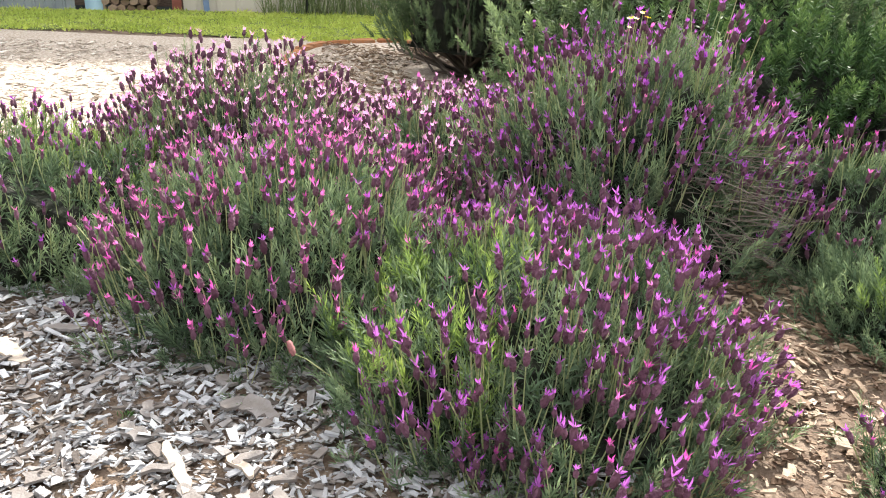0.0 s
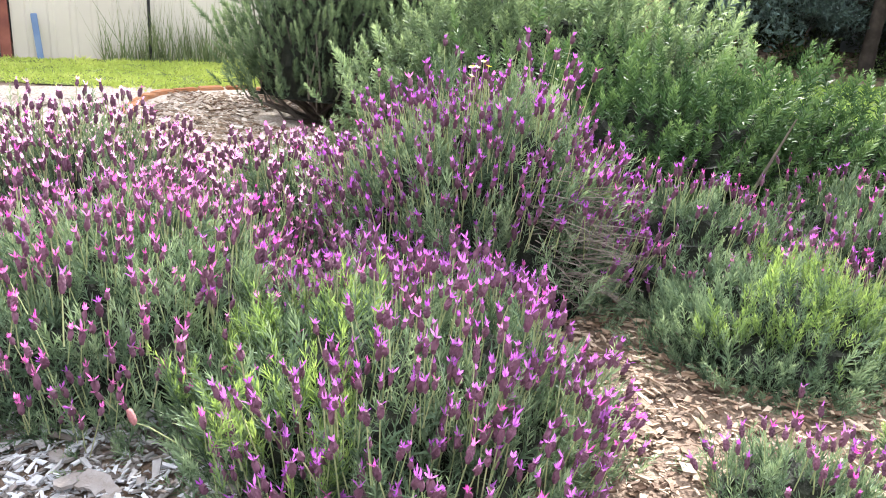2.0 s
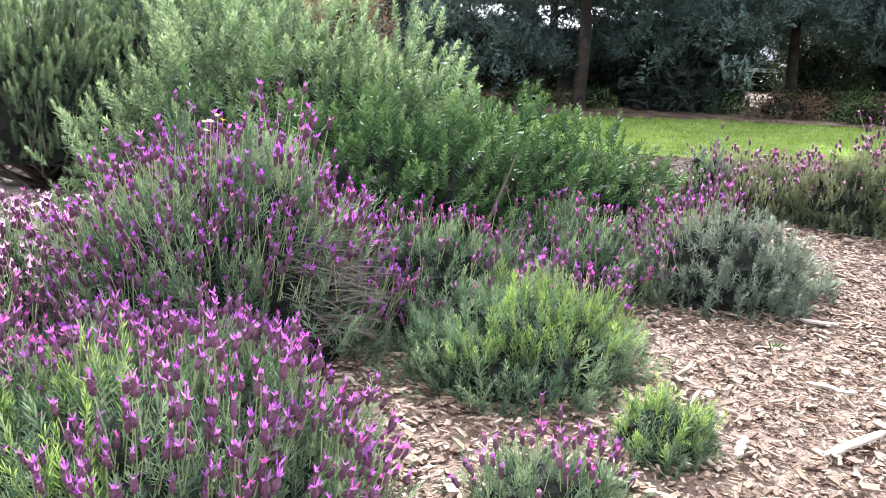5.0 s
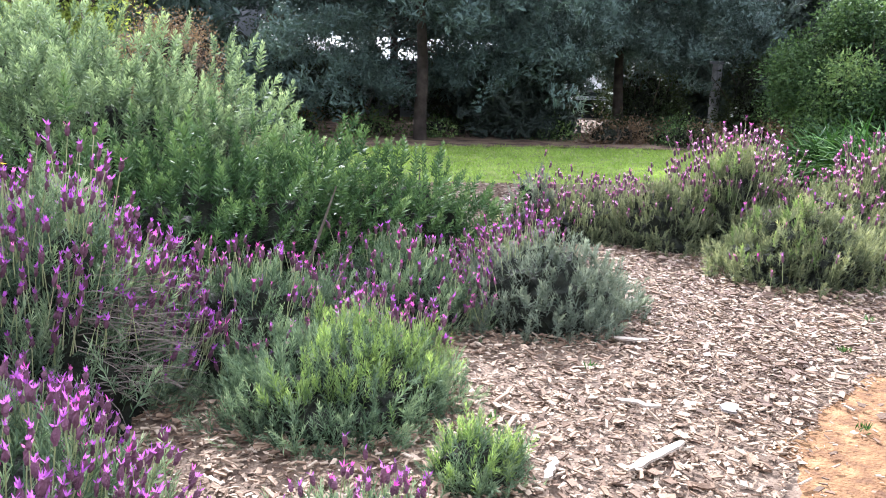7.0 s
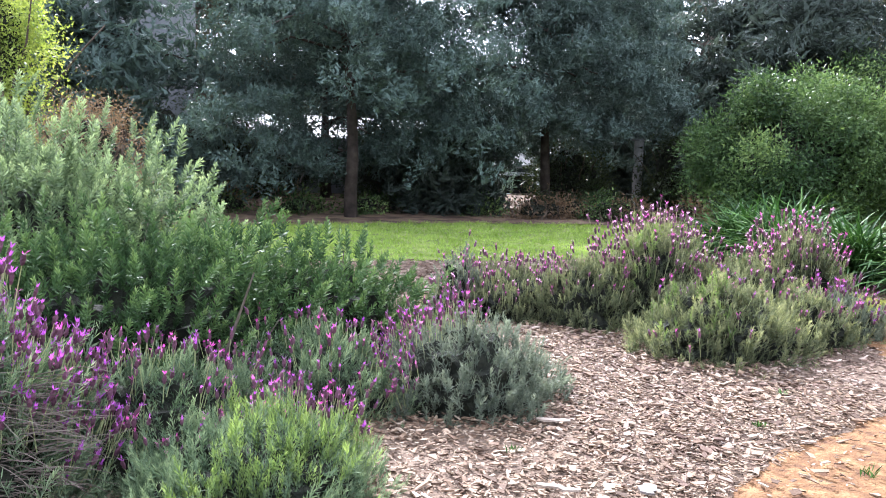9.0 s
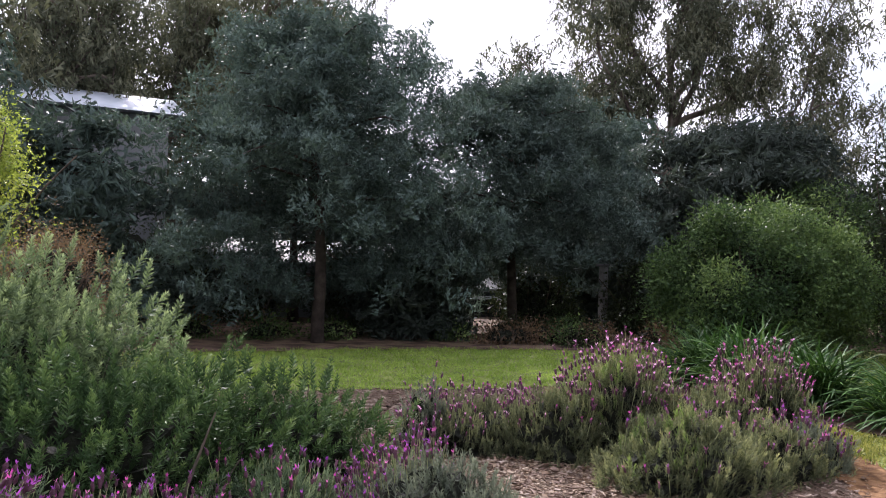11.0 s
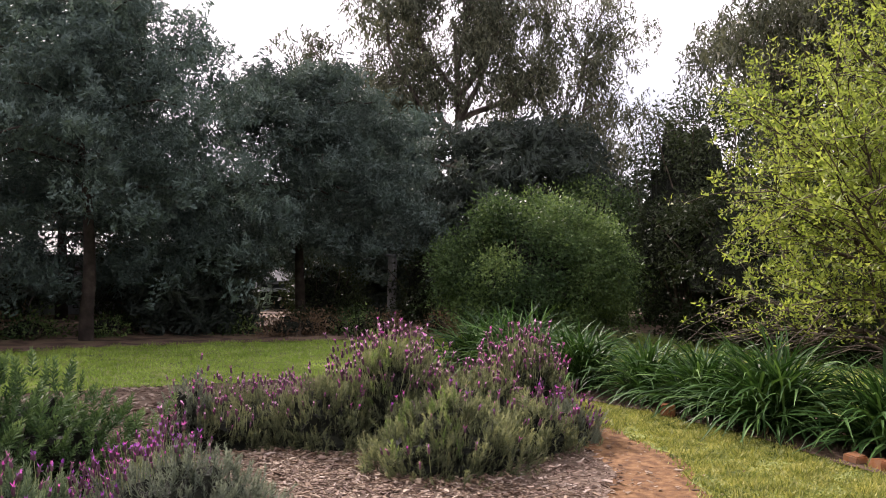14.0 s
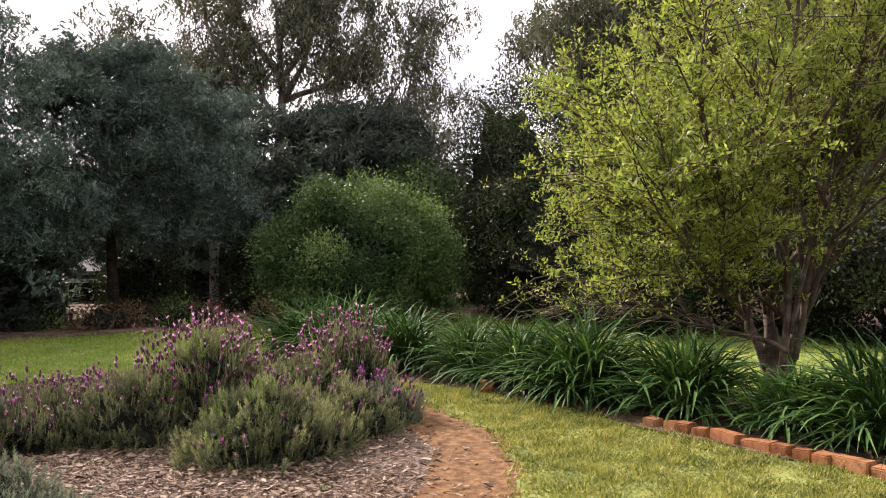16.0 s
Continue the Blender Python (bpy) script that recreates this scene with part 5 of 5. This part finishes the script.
# ---- wood chips ----
def chips(name, area, count, seed, material, size, label, avoid=()):
    """Loose flat chips of split wood, lying over one another."""
    rng = rng_for(seed)
    (x0, x1), (y0, y1) = area
    edge = 0.28
    p = np.stack([rng.uniform(x0 - edge, x1 + edge, count), rng.uniform(y0 - edge, y1 + edge, count), np.zeros(count)], 1)
    room = np.minimum(np.minimum(p[:, 0] - x0, x1 - p[:, 0]), np.minimum(p[:, 1] - y0, y1 - p[:, 1])) + edge + lumpy(p, 2.5, seed, 0.25)
    p = p[rng.uniform(0, 1, count) < np.clip(room / (2 * edge), 0, 1)]
    for keep in avoid:
        p = p[keep(p[:, 0], p[:, 1])]
    for bx, by, ba, bb in FEET:
        p = p[((p[:, 0] - bx) / ba) ** 2 + ((p[:, 1] - by) / bb) ** 2 > 0.5]
    k = len(p)
    ln = np.minimum(size * rng.lognormal(0, 0.5, k), size * 3.2)
    wd = ln * rng.uniform(0.16, 0.55, k)
    th = np.minimum(0.007, ln * rng.uniform(0.06, 0.16, k))
    p[:, 2] = 0.002 + rng.uniform(0, 0.022, k)
    tilt = unit(np.stack([rng.normal(0, 0.22, k), rng.normal(0, 0.22, k), np.ones(k)], 1))
    rot = turns(tilt, rng.uniform(0, 6.28, k))
    corner = np.array([[-1, -1], [1, -1], [1, 1], [-1, 1]]) * 0.5
    jit = corner[None] + rng.normal(0, 0.16, (k, 4, 2))
    v = np.zeros((k, 8, 3))
    v[:, :4, :2] = jit
    v[:, 4:, :2] = jit * rng.uniform(0.85, 1.0, (k, 1, 1))
    v[:, 4:, 2] = 1.0
    v *= np.stack([ln, wd, th], 1)[:, None, :]
    v = np.einsum("nij,nvj->nvi", rot, v) + p[:, None, :]
    tf = np.array([[4, 5, 6, 7], [0, 1, 5, 4], [2, 3, 7, 6]])
    f = (tf[None] + (np.arange(k) * 8)[:, None, None]).reshape(-1, 4)
    return tagged(new(name, mesh_of(name, v.reshape(-1, 3), f, material)), label, "mulch", kind="stuff")


def inside(line_x, line_y):
    return lambda x, y: y > np.interp(x, line_x, line_y)


BED = inside([-9, -1, 1.7, 2.44, 3.06, 3.65, 4.22, 5.05, 5.58, 6.26, 6.6], [-2, -1, 0.7, 1.14, 1.44, 1.55, 1.56, 1.83, 2.38, 3.05, 4.3])
UNDER = lambda x, y: y < 6.1 + 0.05 * x
chips("bark_mulch", ((0.85, 4.4), (0.7, 3.6)), 68000, 201, M_CHIP, 0.0155, "brown and tan wood chip mulch in the bed", (BED,))
chips("silvered_mulch", ((-1.7, 0.75), (0.7, 2.1)), 48000, 202, M_CHIP_GREY, 0.0160, "silver-grey weathered wood chip mulch", (BED,))
chips("mulch_of_back_bed", ((3.0, 6.7), (1.6, 4.9)), 46000, 203, M_CHIP_RED, 0.0155, "pinkish-brown wood chip mulch round the far lavender", (BED, UNDER))
chips("pale_mulch_by_lawn", ((-5.0, 1.4), (3.2, 6.6)), 20000, 204, M_CHIP_PALE, 0.022, "pale weathered wood chip mulch before the lawn", (UNDER, lambda x, y: y < np.interp(x, [-9, -3.67, -2.88, -1.25, -0.75, 1.0], [4.2, 6.33, 6.57, 6.57, 6.85, 7.1])))
NEAR_EDGE = lambda x, y: rng_for(7).uniform(0, 1, len(x)) < np.exp(-3.5 * np.maximum(0, np.interp(x, [1.7, 2.44, 3.06, 3.65, 4.22, 5.05, 5.58, 6.26], [0.7, 1.14, 1.44, 1.55, 1.56, 1.83, 2.38, 3.05]) - y))
chips("mulch_by_far_lawn", ((1.5, 6.9), (4.7, 6.5)), 9000, 206, M_CHIP_RED, 0.03, "pinkish-brown wood chip mulch along the lawn", (BED, lambda x, y: y < np.interp(x, [1.0, 3.0, 4.78, 5.57, 6.6], [7.1, 6.8, 6.35, 5.9, 5.6])))
chips("tan_mulch", ((-1.0, 0.5), (4.4, 6.5)), 9000, 207, M_CHIP, 0.022, "tan wood chip mulch beside the brick edging", (lambda x, y: (y < 6.75 + 0.2 * x) & (x > -1.05),))
chips("stray_chips", ((2.0, 6.3), (0.5, 3.2)), 10000, 205, M_CHIP, 0.016, "stray wood chips and bark crumbs on the clay path", (NEAR_EDGE, lambda x, y: ~BED(x, y)))


# ---- grass ----
def grass(name, count, seed, areas, material, tall, wide, label, lean=0.45):
    rng = rng_for(seed)
    pts = []
    for (x0, x1, y0, y1, keep), share in areas:
        n = int(count * share)
        x, y = rng.uniform(x0, x1, n), rng.uniform(y0, y1, n)
        ok = keep(x + rng.normal(0, 0.05, n), y + rng.normal(0, 0.05, n))
        pts.append(np.stack([x[ok], y[ok], np.full(ok.sum(), 0.008)], 1))
    p = np.concatenate(pts)
    k = len(p)
    way = unit(np.stack([rng.normal(0, lean, k), rng.normal(0, lean, k), np.ones(k)], 1))
    h = tall * rng.uniform(0.5, 1.3, k) * (0.45 + 1.5 * np.clip(0.5 + lumpy(p, 5.0, seed, 1.1), 0, 1))
    v, f = scatter((np.array([[-0.5, 0, 0], [0.5, 0, 0], [0.1, 0.25, 1.0]]), np.array([[0, 1, 2]])), p, turns(way, rng.uniform(0, 6.28, k)), np.stack([np.full(k, wide), h, h], 1))
    return tagged(new(name, mesh_of(name, v, f, material)), label, "grass", kind="stuff")


TALL_BY_SHED = lambda x, y: np.abs(y - (8.42 + 0.345 * (x + 2.0))) < 0.14
grass("tall_grass", 2600, 303, [((-2.15, -0.3, 8.1, 9.2, TALL_BY_SHED), 1.0)], M_TALLGRASS, 0.36, 0.010, "tall uncut grass against the shed wall", 0.16)
EDGE = np.array(BED_EDGE)
THIN = lambda y: rng_for(8).uniform(0, 1, len(y)) < (y + 3.4) / 2.0
RIGHT = lambda x, y: THIN(y) & (x > np.interp(y, [-3.0, -1.0, 0.1, 0.6, 0.86, 1.02, 1.27, 1.79, 2.48, 3.1, 3.8, 4.8], [1.3, 0.75, 1.6, 2.6, 3.4, 4.2, 4.91, 5.69, 6.19, 6.69, 7.0, 7.25])) & (x < np.interp(y, [-2.2, -1.2, -0.36, 0.35, 0.97, 1.5, 2.3, 2.9, 3.7, 4.6, 5.5], [4.85, 5.15, 5.5, 5.8, 6.1, 6.5, 6.85, 7.05, 7.15, 7.3, 7.65]))
FAR = lambda x, y: (y > np.interp(x, EDGE[:11, 0], EDGE[:11, 1])) & (y < np.interp(x, [-4.4, -2.9, -1.5, 0.5, 3, 5.42, 7.96, 9.6, 12], [7.55, 8.15, 8.6, 9.5, 10.3, 9.9, 9.2, 8.3, 7.6]))
BACK = lambda x, y: x > np.interp(y, [-2.4, -0.2, 1.4, 3.0, 5.6], [5.9, 7.6, 7.8, 7.9, 8.3])
grass("short_grass", 330000, 301, [((2.3, 7.4, -3.4, 5.0, RIGHT), 1.05), ((0.5, 2.3, -3.4, 0.6, RIGHT), 0.17)], M_BLADE_DRY, 0.024, 0.012, "short yellow-green grass and clover beside the clay path", 0.9)
grass("shed_lawn_grass", 62000, 304, [((-5.5, 1.0, 5.6, 9.4, FAR), 1.0)], M_BLADE_SUN, 0.026, 0.016, "bright yellow-green mown grass, sunlight put into its colour", 1.0)
grass("lawn_grass", 110000, 302, [((3.0, 12.0, 5.6, 10.2, FAR), 0.45), ((7.6, 13.5, -2.0, 5.6, BACK), 0.2)], M_BLADE, 0.032, 0.012, "bright green mown grass", 0.8)


# ---- bricks, post, house ----
edging = thing("brick_edging", 5.77, 0.38, 0, "single row of worn red bricks edging the border", "brick edging")
def brick_mesh(lx, ly, lz, seed):
    r = rng_for(seed)
    b = bmesh.new()
    bmesh.ops.create_cube(b, size=1.0)
    bmesh.ops.scale(b, vec=(lx, ly, lz), verts=b.verts)
    for v in b.verts:
        v.co += Vector(r.normal(0, 0.003, 3))
    bmesh.ops.bevel(b, geom=b.edges[:], offset=0.007, segments=2, affect="EDGES")
    m = bpy.data.meshes.new("brick")
    b.to_mesh(m)
    b.free()
    m.materials.append(M_BRICK)
    return m


BRICKS = {"long": [brick_mesh(0.19, 0.09, 0.085, i) for i in (1, 2, 3)], "short": [brick_mesh(0.10, 0.09, 0.085, i) for i in (4, 5, 6)]}
br = rng_for(9)
s, way_x, way_y = 0.0, -0.496, -0.868
start = np.array([6.22, 0.95])
for i, kind in enumerate(["short", None, "short", "short", "short", "long", "long", "short", "short", "short", "long", "short", "short", "long", "long", "short", "long", "long", "short", "long", "long", "short", "long", "short", "long"]):
    if kind is None:
        s += 0.05
        continue
    ln = 0.195 if kind == "long" else 0.105
    c = start + (s + ln / 2) * np.array([way_x, way_y])
    s += ln + 0.008
    ob = part("brick", BRICKS[kind][i % 3], edging)
    ob.matrix_basis = pose(c[0] - 5.77 + br.normal(0, 0.008), c[1] - 0.38 + br.normal(0, 0.008), 0.028 + br.normal(0, 0.006), br.normal(0, 3), br.normal(0, 3), math.degrees(math.atan2(way_y, way_x)) + br.normal(0, 4))
corner = thing("brick_edging", -1.1, 6.4, 0, "curved row of flat terracotta bricks edging the lawn", "brick edging")
for i, (ex, ey, er) in enumerate([(-1.11, 5.60, 98), (-1.14, 5.82, 96), (-1.17, 6.04, 90), (-1.16, 6.26, 84), (-1.11, 6.47, 70), (-0.99, 6.65, 48), (-0.82, 6.79, 32), (-0.62, 6.90, 24), (-0.40, 6.97, 15)]):
    ob = part("brick", BRICKS["long"][i % 3], corner)
    ob.matrix_basis = pose(ex + 1.1, ey - 6.4, -0.018 + br.normal(0, 0.004), br.normal(0, 2), br.normal(0, 2), er)
lone = thing("loose_brick", 6.84, 2.32, 0.022, "single loose red brick among the strap leaves", "brick")
ob = part("brick", BRICKS["short"][0], lone)
ob.matrix_basis = pose(0, 0, 0.04, 0, 0, -75)

post = thing("timber_post", 13.11, 10.71, 0, "weathered grey timber post with a cap", "post")
box("post_shaft", (0.14, 0.14, 1.28), (0, 0, 0.64), M_POST, post, bevel=0.015)
box("post_cap", (0.26, 0.2, 0.05), (0.03, 0, 1.305), M_WHITEWALL, post, "pale cap")


def house(x, y, rz, length, depth, wall_h, roof_h, label, roofing, windows=True):
    h = thing("house", x, y, 0, label, "house", rz=rz)
    box("wall", (length, depth, wall_h), (0, 0, wall_h / 2), M_WHITEWALL, h, "grey weatherboard walls", bevel=0.02)
    v = [(-length / 2 - 0.3, -depth / 2 - 0.3, wall_h), (length / 2 + 0.3, -depth / 2 - 0.3, wall_h), (length / 2 + 0.3, depth / 2 + 0.3, wall_h), (-length / 2 - 0.3, depth / 2 + 0.3, wall_h),
         (-length / 2 - 0.3, 0, wall_h + roof_h), (length / 2 + 0.3, 0, wall_h + roof_h)]
    b = bmesh.new()
    q = [b.verts.new(c) for c in v]
    for fc in ((0, 1, 5, 4), (2, 3, 4, 5), (1, 2, 5), (3, 0, 4), (3, 2, 1, 0)):
        b.faces.new([q[i] for i in fc])
    m = bpy.data.meshes.new("roof")
    b.to_mesh(m)
    b.free()
    m.materials.append(roofing)
    part("roof", m, h, "pale blue-grey roof" if roofing is M_ROOF else "dull grey roof")
    for wx in (-length / 4, length / 4) if windows else ():
        w = box("window", (1.0, 0.06, 0.9), (wx, -depth / 2 - 0.02, wall_h * 0.55), M_WHITEWALL, h)
        box("pane", (0.84, 0.02, 0.74), (0, -0.03, 0), M_GLASS, w, "dark glass pane")
    return h


house(15.2, 16.6, -20, 3.0, 4.0, 0.45, 0.75, "low grey outbuilding glimpsed behind the trees", M_WHITEWALL)
house(4.2, 17.2, -10, 4.4, 3.0, 3.85, 0.6, "pale blue-grey building behind the tall trees", M_ROOF, False)
house(9.9, 17.0, -20, 4.2, 3.0, 1.2, 0.5, "low grey building glimpsed behind the conifer", M_WHITEWALL)

# ---- small things in the mulch ----
def petals(rng, n, length, width, tilt):
    a = np.arange(n) * 6.28 / n + rng.uniform(-0.2, 0.2, n)
    w = np.stack([np.cos(a) * math.sin(tilt), np.sin(a) * math.sin(tilt), np.full(n, math.cos(tilt))], 1)
    return scatter(kite(length, width, -0.003), np.zeros((n, 3)), turns(w, np.zeros(n)), np.ones(n))


daisy = thing("yellow_flower", 0.78, 2.50, 0.0, "small yellow flowers rising through the lavender", "flower")
yr = rng_for(121)
for i in range(5):
    px_, py_ = yr.uniform(-0.14, 0.14), yr.uniform(-0.1, 0.1)
    top = 0.70 + yr.uniform(-0.03, 0.05)
    v, f = tubes([([(px_ * 0.6, py_ * 0.6, 0.45), (px_ * 0.9, py_ * 0.9, 0.6), (px_, py_, top)], [0.0016, 0.0014, 0.0011])], 4)
    part("stalk", mesh_of("stalk", v, f, M_STALK), daisy)
    v, f = petals(yr, 7, 0.012, 0.007, radians(62))
    head = part("petals", mesh_of("petals", v, f, M_YELLOW), daisy, "yellow petals")
    head.matrix_basis = pose(px_, py_, top, 14, -10, 40 * i)

bud = thing("fallen_flower", 0.138, 1.433, 0.0, "single reddish lavender head on an arching stalk over the mulch", "flower")
v, f = tubes([([(0.10, 0.10, 0.02), (0.06, 0.05, 0.10), (0.02, 0.015, 0.155), (0.0, 0.0, 0.173)], [0.0016, 0.0015, 0.0013, 0.0012])], 4)
part("stalk", mesh_of("stalk", v, f, M_STALK), bud)
v, f = SPIKES[0]
tip = part("spike", mesh_of("spike", v, f, M_DULLRED, True), bud, "dull red spike")
tip.matrix_basis = pose(0, 0, 0.168, -20, -28, 0)


def flat_stick(x, y, length, width, turn, label, material, lift=0.03):
    """A long split piece of wood with ragged ends lying on the mulch."""
    r = rng_for(int(1000 * (x + y)))
    n = 7
    s = np.linspace(-0.5, 0.5, n)
    half = width / 2 * (1 - 0.5 * (2 * np.abs(s)) ** 4) * r.uniform(0.85, 1.1, n)
    bend = r.normal(0, 0.004, n)
    v = []
    for z in (0.0, 0.007):
        for k in range(n):
            v += [(s[k] * length, bend[k] - half[k], z), (s[k] * length, bend[k] + half[k], z)]
    f = []
    m = 2 * n
    for k in range(n - 1):
        q = 2 * k
        f += [(m + q, m + q + 2, m + q + 3, m + q + 1), (q, q + 2, m + q + 2, m + q), (q + 1, m + q + 1, m + q + 3, q + 3)]
    f += [(0, m, m + 1, 1), (2 * n - 2, 2 * n - 1, m + 2 * n - 1, m + 2 * n - 2)]
    ob = new("wood_piece", mesh_of("wood_piece", v, f, material))
    ob.matrix_basis = pose(x, y, lift - 0.006, r.normal(0, 4), r.normal(0, 4), turn)
    return tagged(ob, label, "wood piece", "larger pieces of wood in the mulch")


STICKS = [(2.30, 1.43, 0.24, 0.03, 6, M_CHIP_PALE), (-0.56, 1.58, 0.12, 0.042, -38, M_CHIP_PALE), (-0.51, 1.70, 0.09, 0.03, 4, M_CHIP_GREY), (-0.03, 1.24, 0.17, 0.024, -50, M_CHIP_PALE),
          (0.08, 1.27, 0.12, 0.018, -46, M_CHIP_PALE), (0.06, 1.45, 0.095, 0.044, -34, M_CHIP_GREY), (0.0, 1.46, 0.06, 0.045, 60, M_CHIP_GREY), (-0.15, 1.33, 0.075, 0.034, -30, M_CHIP_GREY),
          (2.52, 1.72, 0.14, 0.02, -60, M_CHIP_PALE), (2.0, 1.5, 0.12, 0.022, 40, M_CHIP_PALE), (2.95, 2.2, 0.13, 0.03, -40, M_CHIP_PALE), (2.75, 1.56, 0.08, 0.05, 20, M_CHIP_GREY)]
sr2 = rng_for(131)
for i in range(18):
    STICKS.append((sr2.uniform(-1.1, 0.35), sr2.uniform(1.12, 1.6), sr2.uniform(0.04, 0.065), sr2.uniform(0.018, 0.035), sr2.uniform(-90, 90), M_CHIP_GREY))
for sx, sy, sl, sw, st, sm in STICKS:
    flat_stick(sx, sy, sl, sw, st, "long pale split of wood lying on the mulch" if sl > 0.1 else "broad flat grey chip lying on the mulch", sm)


def weed(x, y, size, seed):
    """A small tuft of grass blades and leaves in the mulch."""
    r = rng_for(seed)
    tuft_ob = thing("weed", x, y, 0.012, "small green weed tuft in the wood chips", "weed", "weeds in the mulch")
    k = 26
    p = np.stack([r.normal(0, size * 0.35, k), r.normal(0, size * 0.35, k), np.zeros(k)], 1)
    w = unit(np.stack([r.normal(0, 0.6, k), r.normal(0, 0.6, k), np.ones(k)], 1))
    v, f = scatter(kite(1.0, 0.16, 0.2), p, turns(w, r.uniform(0, 6.28, k)), size * r.uniform(0.5, 1.1, k))
    part("leaves", mesh_of("leaves", v, f, M_STRAP), tuft_ob, kind="stuff")
    return tuft_ob


for i, (wx, wy, ws) in enumerate([(2.62, 2.05, 0.035), (2.06, 1.86, 0.03), (3.35, 2.75, 0.04), (3.2, 2.6, 0.03), (3.62, 1.75, 0.035), (4.1, 1.95, 0.04), (-0.62, 4.05, 0.08), (-0.2, 1.4, 0.02), (3.5, 1.25, 0.04), (3.0, 1.28, 0.035)]):
    weed(wx, wy, ws, 140 + i)
